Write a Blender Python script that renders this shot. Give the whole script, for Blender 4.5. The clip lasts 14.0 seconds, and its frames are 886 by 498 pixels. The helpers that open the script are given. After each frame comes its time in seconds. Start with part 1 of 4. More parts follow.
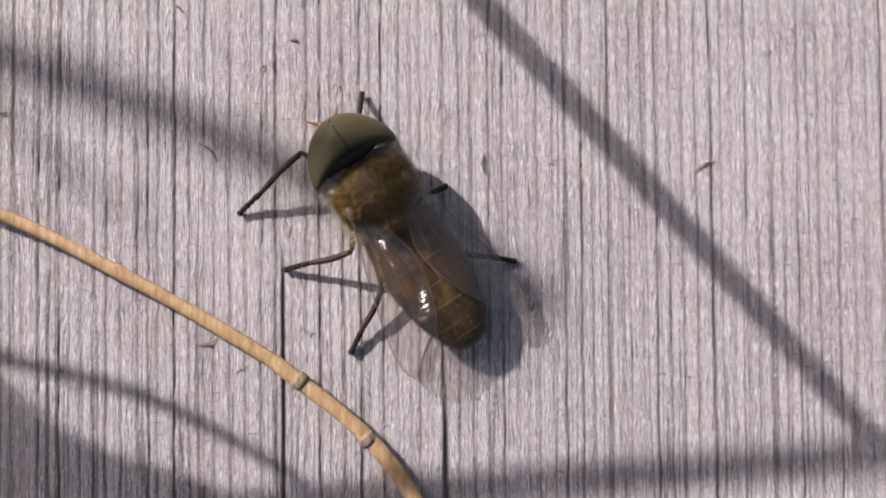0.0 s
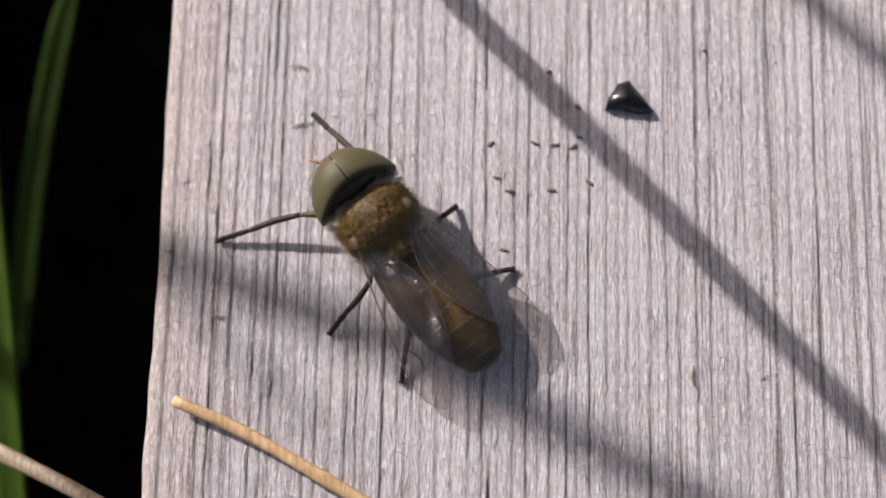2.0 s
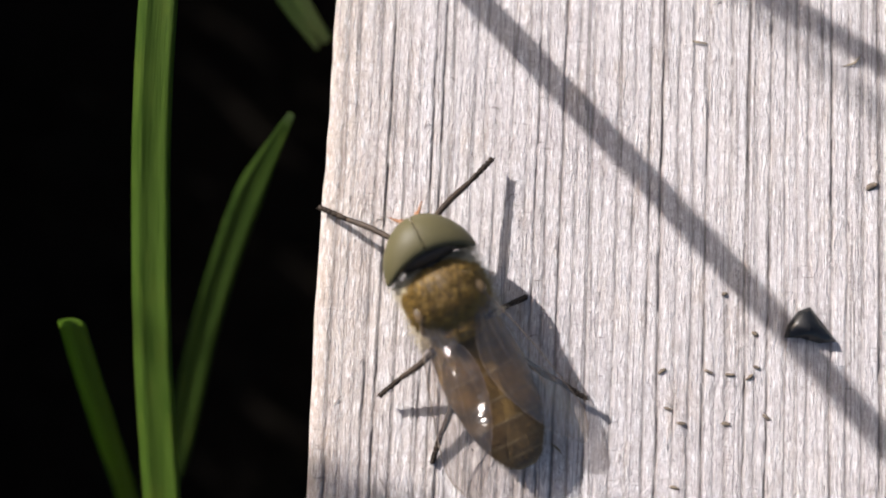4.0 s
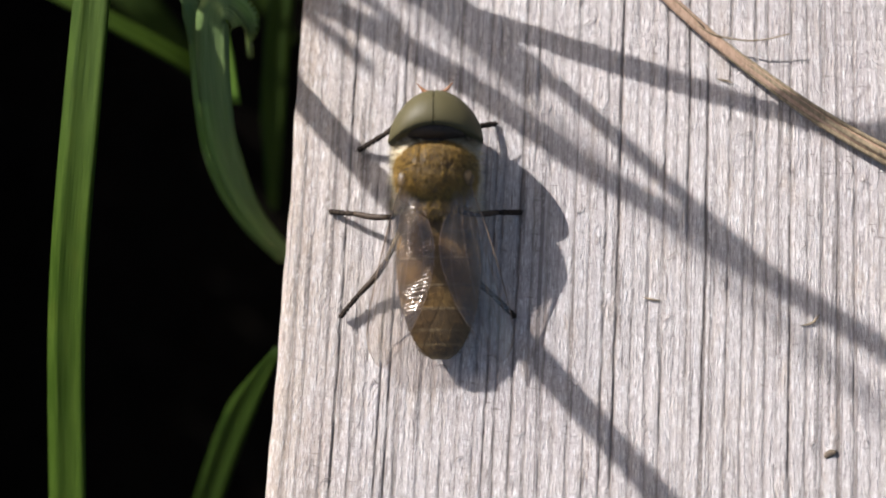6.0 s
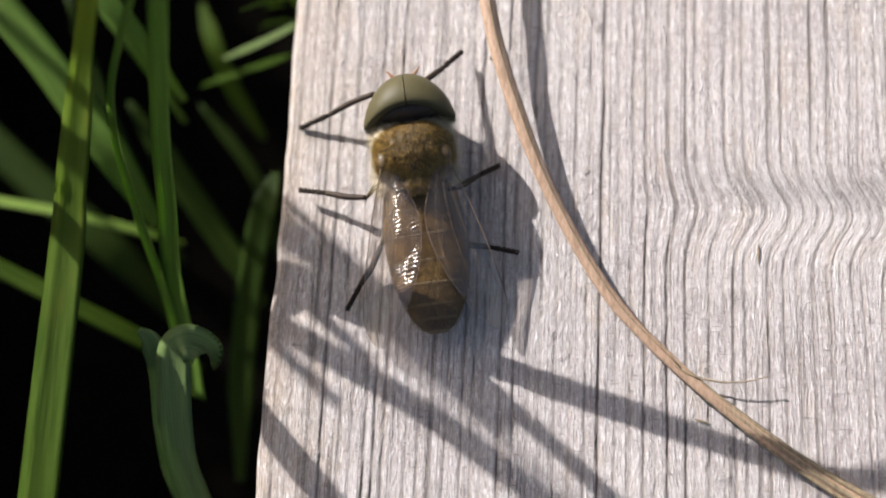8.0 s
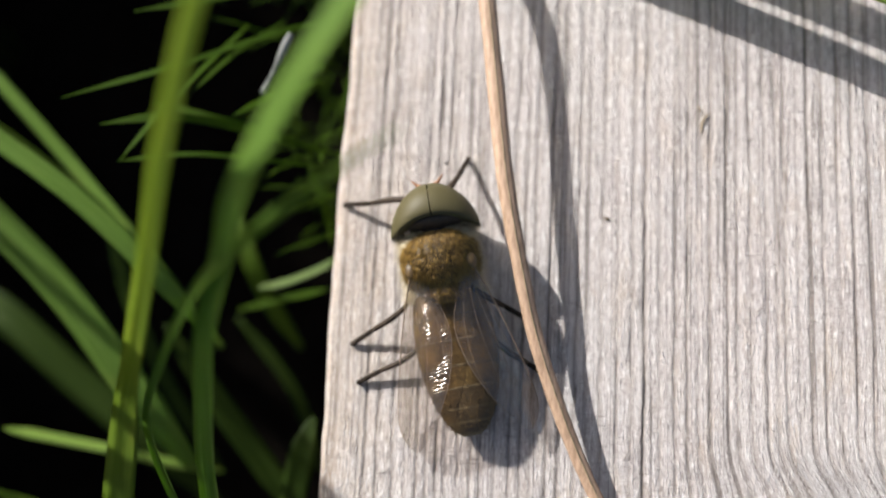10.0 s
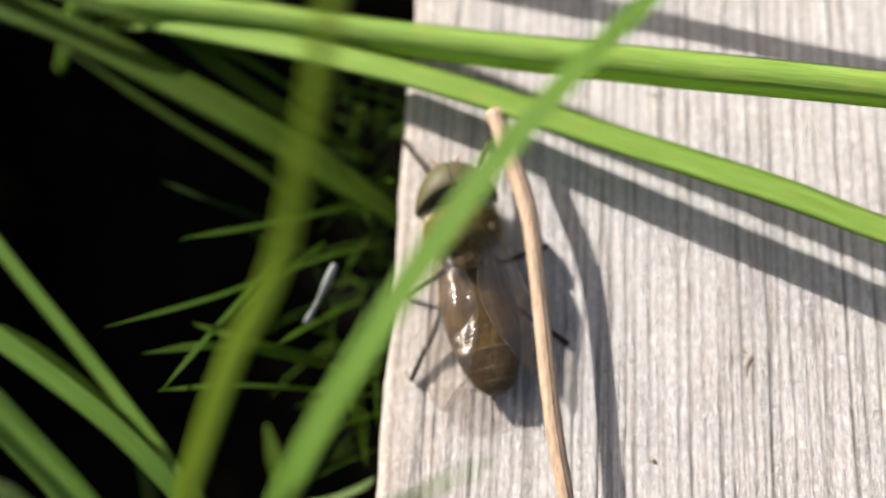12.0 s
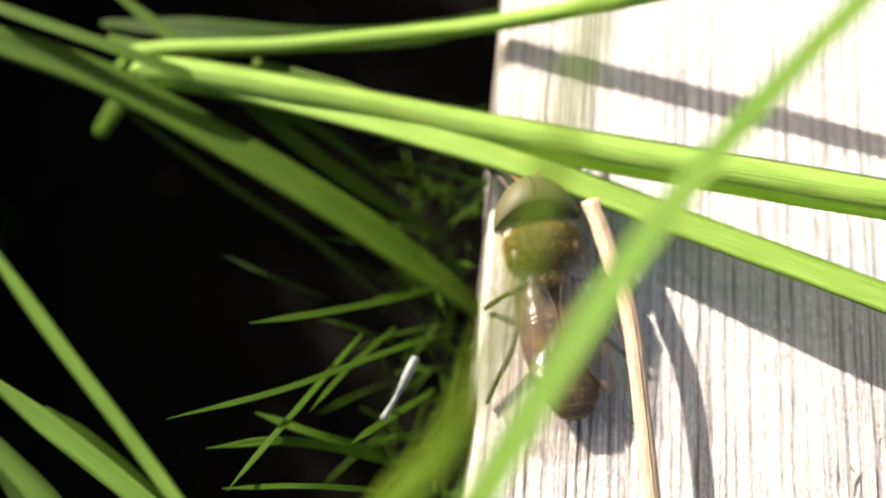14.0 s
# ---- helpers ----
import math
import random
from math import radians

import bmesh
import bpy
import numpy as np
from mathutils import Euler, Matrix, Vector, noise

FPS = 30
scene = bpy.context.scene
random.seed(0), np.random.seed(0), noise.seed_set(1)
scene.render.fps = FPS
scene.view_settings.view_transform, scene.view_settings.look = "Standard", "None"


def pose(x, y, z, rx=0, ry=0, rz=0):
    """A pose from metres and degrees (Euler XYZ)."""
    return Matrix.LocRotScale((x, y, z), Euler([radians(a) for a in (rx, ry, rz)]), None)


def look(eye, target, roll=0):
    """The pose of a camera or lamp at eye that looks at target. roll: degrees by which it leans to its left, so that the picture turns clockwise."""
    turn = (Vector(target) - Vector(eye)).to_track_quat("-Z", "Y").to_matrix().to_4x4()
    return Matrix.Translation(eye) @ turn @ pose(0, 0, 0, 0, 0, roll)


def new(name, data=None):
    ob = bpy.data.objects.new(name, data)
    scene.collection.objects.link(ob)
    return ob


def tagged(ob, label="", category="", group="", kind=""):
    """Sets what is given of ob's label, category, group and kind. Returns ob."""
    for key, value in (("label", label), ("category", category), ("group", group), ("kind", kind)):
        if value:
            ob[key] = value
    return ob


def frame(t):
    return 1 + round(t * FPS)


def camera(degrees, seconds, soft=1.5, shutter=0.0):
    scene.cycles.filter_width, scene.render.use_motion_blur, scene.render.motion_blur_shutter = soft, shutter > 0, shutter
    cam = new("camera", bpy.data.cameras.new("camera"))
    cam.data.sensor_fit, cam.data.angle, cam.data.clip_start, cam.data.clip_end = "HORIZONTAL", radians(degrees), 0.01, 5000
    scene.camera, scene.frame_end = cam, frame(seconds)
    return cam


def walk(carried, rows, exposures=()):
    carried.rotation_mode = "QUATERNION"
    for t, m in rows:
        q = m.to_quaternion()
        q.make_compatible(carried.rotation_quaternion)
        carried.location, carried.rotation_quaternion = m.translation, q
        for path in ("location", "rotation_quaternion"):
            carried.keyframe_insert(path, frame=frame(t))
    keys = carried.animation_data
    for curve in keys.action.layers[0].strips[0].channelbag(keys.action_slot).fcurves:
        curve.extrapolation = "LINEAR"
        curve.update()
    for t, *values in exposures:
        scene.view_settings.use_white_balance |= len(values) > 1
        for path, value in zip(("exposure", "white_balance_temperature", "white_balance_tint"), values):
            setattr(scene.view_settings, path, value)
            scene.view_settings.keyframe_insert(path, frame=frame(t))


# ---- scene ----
import functools

MM = 0.001
cam = camera(48.0, 14.0, 2.0)
PATH = [
    (0, pose(0.02605, 0.00958, 0.05877, 2.21, -3.53, -0.46)),
    (0.5, pose(0.02375, 0.01075, 0.05821, 5.43, -5.15, -0.26)),
    (1, pose(0.02235, 0.01375, 0.05876, 8.10, -2.25, 0.46)),
    (1.5, pose(0.02117, 0.01377, 0.05878, 6.79, -0.60, 0.40)),
    (2, pose(0.01871, 0.01521, 0.05889, 8.70, 1.12, 1.28)),
    (2.5, pose(0.01561, 0.01832, 0.05837, 6.80, 1.91, 1.80)),
    (2.7, pose(0.01394, 0.01996, 0.05822, 6.25, 1.41, 2.03)),
    (4.8, pose(0.00784, 0.03355, 0.05744, 6.79, 0.41, 2.95)),
    (5, pose(0.00929, 0.03334, 0.05757, 7.95, 0.27, 2.98)),
    (5.5, pose(0.01224, 0.04064, 0.05776, 6.81, 1.94, 2.98)),
    (6, pose(0.01325, 0.04523, 0.05823, 7.32, 3.23, 3.28)),
    (6.5, pose(0.01393, 0.04865, 0.05789, 8.27, 2.93, 3.11)),
    (7, pose(0.01532, 0.05455, 0.05801, 9.15, 2.99, 2.96)),
    (7.5, pose(0.01368, 0.05943, 0.05860, 10.95, 2.66, 3.09)),
    (7.7, pose(0.01356, 0.06050, 0.05870, 11.10, 2.57, 3.16)),
    (9.8, pose(0.01042, 0.07255, 0.06055, 10.81, 1.75, 2.45)),
    (10, pose(0.01276, 0.07870, 0.06142, 10.95, 4.79, 2.97)),
    (10.5, pose(0.01177, 0.08148, 0.06204, 11.73, 4.47, 2.76)),
    (11, pose(0.01152, 0.08063, 0.06192, 13.54, 5.09, 3.39)),
    (11.5, pose(0.00994, 0.08488, 0.06322, 14.18, 4.98, 2.85)),
    (12, pose(0.00846, 0.08656, 0.06368, 17.08, 3.64, 3.36)),
    (12.5, pose(0.00883, 0.08670, 0.06342, 17.49, 3.46, 3.61)),
    (13, pose(0.00568, 0.08930, 0.06426, 19.50, 2.51, 3.97)),
    (13.1, pose(0.00581, 0.09124, 0.06450, 19.29, 2.52, 4.07)),
    (13.5, pose(0.00363, 0.08879, 0.06227, 21.37, 3.57, 4.35)),
    (14, pose(-0.00015, 0.09086, 0.06135, 18.99, 0.82, 4.89)),
]
EXPOSURES = [(0, 0.54, 6100, 21), (2.7, 0.74, 6100, 19), (4.8, 1.22, 6080, 13), (5.4, 1.0, 6080, 13), (7.7, 1.02, 6200, 13), (9.8, 1.0, 6230, 10), (11.5, 1.19, 6330, 9), (12.5, 1.43, 6420, 8), (13.0, 1.80, 6650, 8), (14.0, 1.94, 6700, 7)]
walk(cam, PATH, EXPOSURES)
cam.data.dof.use_dof = True
cam.data.dof.focus_distance = 0.0578
cam.data.dof.aperture_fstop = 16.0

# ---- light: low sun from across the plank, open sky ----
SUN_HEIGHT, SUN_COURSE = 28.3, -39.5          # degrees: height, and the way its light travels over the plank
ray = Vector((math.cos(radians(SUN_HEIGHT)) * math.cos(radians(SUN_COURSE)),
              math.cos(radians(SUN_HEIGHT)) * math.sin(radians(SUN_COURSE)), -math.sin(radians(SUN_HEIGHT))))
sun = new("sun", bpy.data.lights.new("sun", "SUN"))
sun.data.energy, sun.data.angle, sun.data.color = 5.0, radians(0.42), (1.0, 0.95, 0.88)
sun.matrix_world = look((0, 0, 2), Vector((0, 0, 2)) + ray)
world = bpy.data.worlds.new("sky")
scene.world = world
world.use_nodes = True
wn = world.node_tree.nodes
sky = wn.new("ShaderNodeTexSky")
sky.sky_type, sky.sun_disc = "NISHITA", False
sky.sun_elevation = radians(SUN_HEIGHT)
sky.dust_density, sky.ozone_density = 5.0, 0.6
sky.sun_rotation = math.atan2(-ray.x, -ray.y)
world.node_tree.links.new(sky.outputs[0], wn["Background"].inputs[0])
wn["Background"].inputs[1].default_value = 0.072


# ---- materials ----
class Nodes:
    """A material and short ways to add nodes to it."""

    def __init__(self, name):
        self.mat = bpy.data.materials.new(name)
        self.mat.use_nodes = True
        self.tree = self.mat.node_tree
        self.bsdf = self.tree.nodes["Principled BSDF"]
        self.out = self.tree.nodes["Material Output"]

    def add(self, kind, **inputs):
        node = self.tree.nodes.new("ShaderNode" + kind)
        for key, value in inputs.items():
            socket = node.inputs[int(key[1:]) if key[0] == "i" and key[1:].isdigit() else key.replace("_", " ")]
            if isinstance(value, bpy.types.NodeSocket):
                self.tree.links.new(value, socket)
            else:
                socket.default_value = value
        return node

    def link(self, a, b):
        self.tree.links.new(a, b)

    def coords(self, scale=(1, 1, 1), kind="Object"):
        tc = self.add("TexCoord")
        return self.add("Mapping", Vector=tc.outputs[kind], Scale=scale).outputs[0]

    def noise(self, vector, scale=1.0, detail=4.0, rough=0.55):
        return self.add("TexNoise", Vector=vector, Scale=scale, Detail=detail, Roughness=rough).outputs[0]

    def ramp(self, fac, stops):
        node = self.add("ValToRGB", Fac=fac)
        el = node.color_ramp.elements
        while len(el) < len(stops):
            el.new(0.5)
        for e, (at, col) in zip(el, stops):
            e.position, e.color = at, (*col, 1) if len(col) == 3 else col
        return node.outputs[0]

    def mix(self, fac, a, b, how="MIX"):
        node = self.tree.nodes.new("ShaderNodeMix")
        node.data_type, node.blend_type = "RGBA", how
        for value, socket in ((fac, node.inputs[0]), (a, node.inputs[6]), (b, node.inputs[7])):
            if isinstance(value, bpy.types.NodeSocket):
                self.tree.links.new(value, socket)
            elif isinstance(value, tuple) and len(value) == 3:
                socket.default_value = (*value, 1)
            else:
                socket.default_value = value
        return node.outputs[2]

    def math(self, op, a, b=0.0):
        node = self.tree.nodes.new("ShaderNodeMath")
        node.operation = op
        for value, socket in ((a, node.inputs[0]), (b, node.inputs[1])):
            if isinstance(value, bpy.types.NodeSocket):
                self.tree.links.new(value, socket)
            else:
                socket.default_value = value
        return node.outputs[0]

    def bump(self, height, distance, strength=1.0):
        node = self.add("Bump", Height=height, Distance=distance, Strength=strength)
        self.link(node.outputs[0], self.bsdf.inputs["Normal"])

    def base(self, colour, rough=0.6, spec=0.5, metal=0.0):
        b = self.bsdf.inputs
        if isinstance(colour, bpy.types.NodeSocket):
            self.link(colour, b["Base Color"])
        else:
            b["Base Color"].default_value = (*colour, 1)
        if isinstance(rough, bpy.types.NodeSocket):
            self.link(rough, b["Roughness"])
        else:
            b["Roughness"].default_value = rough
        b["Specular IOR Level"].default_value, b["Metallic"].default_value = spec, metal


def wood_material():
    n = Nodes("weathered_wood")
    uv = n.add("UVMap").outputs[0]

    def layer(across, along, detail=4.0, rough=0.6):
        return n.noise(n.add("Mapping", Vector=uv, Scale=(across, along, 1)).outputs[0], 1.0, detail, rough)

    def black_white(fac, lo, hi, most=1.0):
        stops = [(lo, (0, 0, 0)), (hi, (most,) * 3)] if lo < hi else [(hi, (most,) * 3), (lo, (0, 0, 0))]
        return n.ramp(fac, stops)

    grain = n.add("Attribute")
    grain.attribute_name = "grain"
    g = grain.outputs["Fac"]
    valley = n.add("Attribute")
    valley.attribute_name = "worn"
    fine = layer(2.6, 0.10, 4.0, 0.55)             # bands of growth
    streak = layer(10.0, 1.7, 5.0, 0.65)           # fibres, half a millimetre long
    glint = layer(13.0, 1.1, 3.0, 0.55)            # loose silvery fibres, their sun glints painted in near white
    patch = layer(0.10, 0.07, 4.0, 0.6)
    flake = layer(5.2, 2.2, 7.0, 0.75)
    stain = layer(0.55, 0.32, 6.0, 0.7)
    grit = layer(8.5, 4.0, 3.0, 0.6)
    grey = n.ramp(fine, [(0.25, (0.43, 0.388, 0.370)), (0.5, (0.56, 0.518, 0.500)), (0.72, (0.66, 0.618, 0.600))])
    tan = n.ramp(fine, [(0.3, (0.42, 0.325, 0.240)), (0.7, (0.62, 0.525, 0.420))])
    sep = n.add("SeparateXYZ", Vector=uv)
    near_edge = n.math("SUBTRACT", 1.0, n.math("MULTIPLY", sep.outputs[0], 0.17))
    near_edge = n.add("Clamp", Value=n.math("ADD", near_edge, n.math("MULTIPLY", n.math("SUBTRACT", stain, 0.5), 2.0))).outputs[0]
    col = n.mix(n.math("MULTIPLY", near_edge, 0.7), grey, tan)
    tint = layer(0.8, 0.22, 4.0, 0.6)
    col = n.mix(black_white(tint, 0.54, 0.72, 0.6), col, n.mix(1.0, col, (0.90, 0.80, 0.66), "MULTIPLY"))
    col = n.mix(black_white(patch, 0.45, 0.75, 0.6), col, n.mix(1.0, col, (0.74, 0.69, 0.71), "MULTIPLY"))
    col = n.mix(black_white(streak, 0.46, 0.37, 0.5), col, n.mix(1.0, col, (0.58, 0.53, 0.50), "MULTIPLY"))
    col = n.mix(black_white(streak, 0.53, 0.62, 0.7), col, (0.78, 0.745, 0.725))
    col = n.mix(black_white(flake, 0.53, 0.63, 0.6), col, n.mix(1.0, col, (0.72, 0.68, 0.66), "MULTIPLY"))
    col = n.mix(black_white(glint, 0.57, 0.63, 0.95), col, (0.88, 0.86, 0.84))
    col = n.mix(black_white(stain, 0.56, 0.74, 0.6), col, n.mix(1.0, col, (0.56, 0.53, 0.50), "MULTIPLY"))
    col = n.mix(black_white(grit, 0.42, 0.33, 0.6), col, n.mix(1.0, col, (0.60, 0.55, 0.53), "MULTIPLY"))
    soft = n.add("Clamp", Value=n.math("MULTIPLY", valley.outputs["Fac"], 2.0)).outputs[0]
    col = n.mix(soft, col, n.mix(1.0, col, (0.60, 0.545, 0.49), "MULTIPLY"))
    split = layer(6.5, 0.42, 3.0, 0.5)             # short splits between the fibres
    col = n.mix(black_white(split, 0.63, 0.67, 0.8), col, (0.17, 0.14, 0.125))
    vein = layer(1.05, 0.010, 2.0, 0.45)
    vein = n.math("ABSOLUTE", n.math("SUBTRACT", n.math("ADD", vein, n.math("MULTIPLY", n.math("SUBTRACT", grit, 0.5), 0.035)), 0.5))
    col = n.mix(n.ramp(vein, [(0.003, (0.75, 0.75, 0.75)), (0.012, (0, 0, 0))]), col, (0.12, 0.095, 0.085))
    chip = layer(0.9, 5.5, 5.0, 0.65)              # torn fibres lying across the grain
    chip = n.math("MULTIPLY", black_white(chip, 0.60, 0.67, 0.85), black_white(patch, 0.44, 0.58))
    col = n.mix(chip, col, (0.17, 0.14, 0.12))
    col = n.mix(n.add("Clamp", Value=n.math("MULTIPLY", g, 1.0)).outputs[0], col, (0.115, 0.090, 0.078))
    n.base(col, n.ramp(glint, [(0.40, (0.60,) * 3), (0.62, (0.26,) * 3)]), 0.8)
    height = n.math("ADD", n.math("MULTIPLY", fine, 0.2), n.math("ADD", n.math("MULTIPLY", streak, 0.75), n.math("ADD", n.math("MULTIPLY", flake, 0.45), n.math("MULTIPLY", glint, 0.45))))
    n.bump(height, 0.00052, 1.0)
    return n.mat


def plain(name, dark, light, scale, rough=0.6, spec=0.5, bump=0.00003, stretch=(1, 1, 1)):
    n = Nodes(name)
    v = n.coords(tuple(s * 1000 for s in stretch))
    f = n.noise(v, scale, 5.0, 0.6)
    n.base(n.ramp(f, [(0.3, dark), (0.7, light)]), rough, spec)
    if bump:
        n.bump(f, bump)
    return n.mat


def leaf_material(name, dark, light, through_col, sunlit=None):
    """Grass: ribbed along the blade (second coordinate of the map runs along it), light shines through."""
    n = Nodes(name)
    uv = n.add("UVMap").outputs[0]
    rib = n.noise(n.add("Mapping", Vector=uv, Scale=(14, 0.25, 1)).outputs[0], 1.0, 2.0, 0.5)
    blot = n.noise(n.add("Mapping", Vector=uv, Scale=(1.2, 0.22, 1)).outputs[0], 1.0, 4.0, 0.6)
    info = n.add("ObjectInfo").outputs["Random"]
    col = n.mix(n.ramp(rib, [(0.35, (0, 0, 0)), (0.65, (1, 1, 1))]), dark, light)
    col = n.mix(n.ramp(blot, [(0.55, (0, 0, 0)), (0.8, (0.6, 0.6, 0.6))]), col, (light[0] * 1.5, light[1] * 1.05, light[2]))
    shine = (*through_col, 1)
    if sunlit:                                      # sunlight put into the colour: brighter and yellower between two lengths
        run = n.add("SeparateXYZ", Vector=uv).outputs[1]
        tip = n.add("MapRange", i0=run, i1=sunlit[0], i2=sunlit[1]).outputs[0]
        col = n.mix(tip, col, n.mix(1.0, col, sunlit[2], "MULTIPLY"))
        shine = n.mix(tip, through_col, sunlit[3])
    hsv = n.add("HueSaturation", Color=col, Value=n.math("ADD", 0.82, n.math("MULTIPLY", info, 0.36)))
    n.base(hsv.outputs[0], 0.55, 0.09)
    n.bump(rib, 0.00006, 0.8)
    thin = n.add("BsdfTranslucent", Color=shine)
    mix = n.add("MixShader", i0=0.42, i1=n.bsdf.outputs[0], i2=thin.outputs[0])
    n.link(mix.outputs[0], n.out.inputs[0])
    return n.mat


def hair_material(name, dark, light):
    """Every hair has a shade of its own."""
    n = Nodes(name)
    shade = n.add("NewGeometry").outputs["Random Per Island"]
    n.base(n.ramp(shade, [(0.0, dark), (0.6, tuple((a + b) / 2 for a, b in zip(dark, light))), (1.0, light)]), 0.38, 0.5)
    return n.mat


def wing_material():
    """A thin clear film: slightly smoky, with crinkles that glint."""
    n = Nodes("wing_membrane")
    v = n.coords((1000, 1000, 1000))
    wave = n.add("TexWave", Vector=n.add("Mapping", Vector=v, Rotation=(0, 0, 0.75)).outputs[0], Scale=1.25, Distortion=4.0, Detail=2.0)
    wave.bands_direction = "X"
    n.base((0.60, 0.55, 0.50), 0.4, 0.3)
    crinkle = n.math("MULTIPLY", wave.outputs["Fac"], n.noise(v, 0.6, 2.0))
    bump = n.add("Bump", Height=crinkle, Distance=0.00002, Strength=0.3)
    shine = n.add("BsdfGlossy", Color=(1.0, 0.96, 0.92, 1), Roughness=0.2, Normal=bump.outputs[0])
    sheen = n.math("ADD", 0.038, n.math("MULTIPLY", n.math("POWER", n.add("LayerWeight", Blend=0.5).outputs["Facing"], 2.0), 0.40))
    clear = n.add("BsdfTransparent", Color=(0.935, 0.905, 0.875, 1))
    film = n.add("MixShader", i0=0.012, i1=clear.outputs[0], i2=n.bsdf.outputs[0])
    mix = n.add("MixShader", i0=sheen, i1=film.outputs[0], i2=shine.outputs[0])
    n.link(mix.outputs[0], n.out.inputs[0])
    return n.mat


def eye_material():
    n = Nodes("compound_eye")
    v = n.coords((1000, 1000, 1000))
    sep = n.add("SeparateXYZ", Vector=v)
    fac = n.math("ADD", n.math("MULTIPLY", sep.outputs[2], 0.25), n.math("MULTIPLY", n.noise(v, 1.4, 3.0), 0.25))
    col = n.ramp(fac, [(0.42, (0.034, 0.036, 0.003)), (0.66, (0.044, 0.041, 0.009)), (0.95, (0.056, 0.049, 0.020)), (1.0, (0.063, 0.055, 0.026))])
    n.base(col, 0.5, 0.15)
    cells = n.add("TexVoronoi", Vector=v, Scale=16.0)
    n.bump(cells.outputs["Distance"], 0.00001, 0.5)
    return n.mat


WOOD = wood_material()
# near-black base colour carries the deep shade beside and below the plank
SOIL = plain("soil_shade_black", (0.0015, 0.0013, 0.001), (0.006, 0.005, 0.004), 0.25, 1.0, 0.0, 0.0012)
GREENS = {
    "bright": leaf_material("grass_bright", (0.15, 0.24, 0.036), (0.28, 0.40, 0.095), (0.42, 0.62, 0.11)),
    "fresh": leaf_material("grass_fresh", (0.070, 0.135, 0.018), (0.145, 0.240, 0.045), (0.22, 0.37, 0.035)),
    # upper length coloured as sunlit, lower length kept dark
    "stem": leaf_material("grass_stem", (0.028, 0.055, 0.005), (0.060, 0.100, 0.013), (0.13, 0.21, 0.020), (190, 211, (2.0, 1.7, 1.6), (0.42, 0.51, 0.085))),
    "mid": leaf_material("grass_green", (0.036, 0.070, 0.005), (0.070, 0.120, 0.010), (0.105, 0.180, 0.008)),
    # shaded copy of the grass: the shade is part of this colour
    "deep": leaf_material("grass_shade_green", (0.016, 0.033, 0.004), (0.036, 0.062, 0.009), (0.042, 0.075, 0.006)),
    "pale": leaf_material("grass_pale", (0.110, 0.165, 0.055), (0.195, 0.265, 0.100), (0.15, 0.23, 0.05)),
    "leaf": leaf_material("herb_green", (0.028, 0.060, 0.002), (0.058, 0.115, 0.004), (0.09, 0.18, 0.003)),
}
STRAW = plain("dry_straw", (0.26, 0.15, 0.06), (0.52, 0.36, 0.18), 1.4, 0.55, 0.4, 0.00004, (3, 0.5, 3))
STRAW_GREY = plain("grey_straw", (0.10, 0.075, 0.042), (0.29, 0.225, 0.14), 1.6, 0.6, 0.4, 0.00004, (3, 0.6, 3))
STRAW_PINK = plain("pinkish_straw", (0.21, 0.135, 0.085), (0.40, 0.275, 0.19), 1.6, 0.55, 0.4, 0.00004, (3, 0.5, 3))
FIBRE = plain("torn_fibre", (0.10, 0.078, 0.062), (0.42, 0.37, 0.33), 0.35, 0.6, 0.3, 0)
TWIG = plain("bleached_twig", (0.06, 0.065, 0.06), (0.16, 0.17, 0.16), 2.0, 0.6)
RESIN = plain("black_resin", (0.003, 0.003, 0.003), (0.008, 0.008, 0.008), 1.5, 0.22, 0.4, 0.00002)
CRUMB = plain("brown_crumb", (0.05, 0.036, 0.024), (0.16, 0.12, 0.08), 4.0, 0.8)
EYE = eye_material()
OCCIPUT = plain("head_back", (0.012, 0.008, 0.005), (0.04, 0.026, 0.015), 3.0, 0.7)
FACE = plain("face_fuzz", (0.30, 0.24, 0.13), (0.48, 0.40, 0.25), 5.0, 0.9)
ANTENNA = plain("antenna_horn", (0.13, 0.05, 0.018), (0.28, 0.12, 0.04), 6.0, 0.5)
THORAX = plain("thorax_skin", (0.040, 0.024, 0.009), (0.105, 0.066, 0.026), 1.6, 0.5, 0.4, 0.00006)
HAIR = hair_material("golden_hair", (0.078, 0.041, 0.007), (0.50, 0.31, 0.068))
ABDOMEN_HAIR = hair_material("brown_hair", (0.055, 0.032, 0.008), (0.17, 0.105, 0.031))
DOWN = hair_material("pale_down", (0.30, 0.24, 0.13), (0.62, 0.54, 0.38))
ABDOMEN = plain("abdomen_skin", (0.048, 0.027, 0.007), (0.175, 0.104, 0.026), 0.9, 0.45, 0.5, 0.00005)
ABDOMEN_DARK = plain("abdomen_dark", (0.028, 0.016, 0.005), (0.098, 0.057, 0.016), 0.9, 0.5, 0.5, 0.00005)
MARGIN = plain("segment_margin", (0.072, 0.048, 0.019), (0.137, 0.094, 0.040), 3.0, 0.6)
WING = wing_material()
VEIN = plain("wing_vein", (0.11, 0.076, 0.050), (0.24, 0.175, 0.12), 2.0, 0.4)
FEMUR = plain("leg_olive", (0.035, 0.027, 0.013), (0.10, 0.075, 0.035), 3.0, 0.6, 0.2)
TIBIA = plain("leg_brown", (0.016, 0.011, 0.008), (0.05, 0.033, 0.02), 3.0, 0.6, 0.2)
TARSUS = plain("leg_dark", (0.010, 0.007, 0.005), (0.03, 0.02, 0.013), 3.0, 0.7, 0.15)


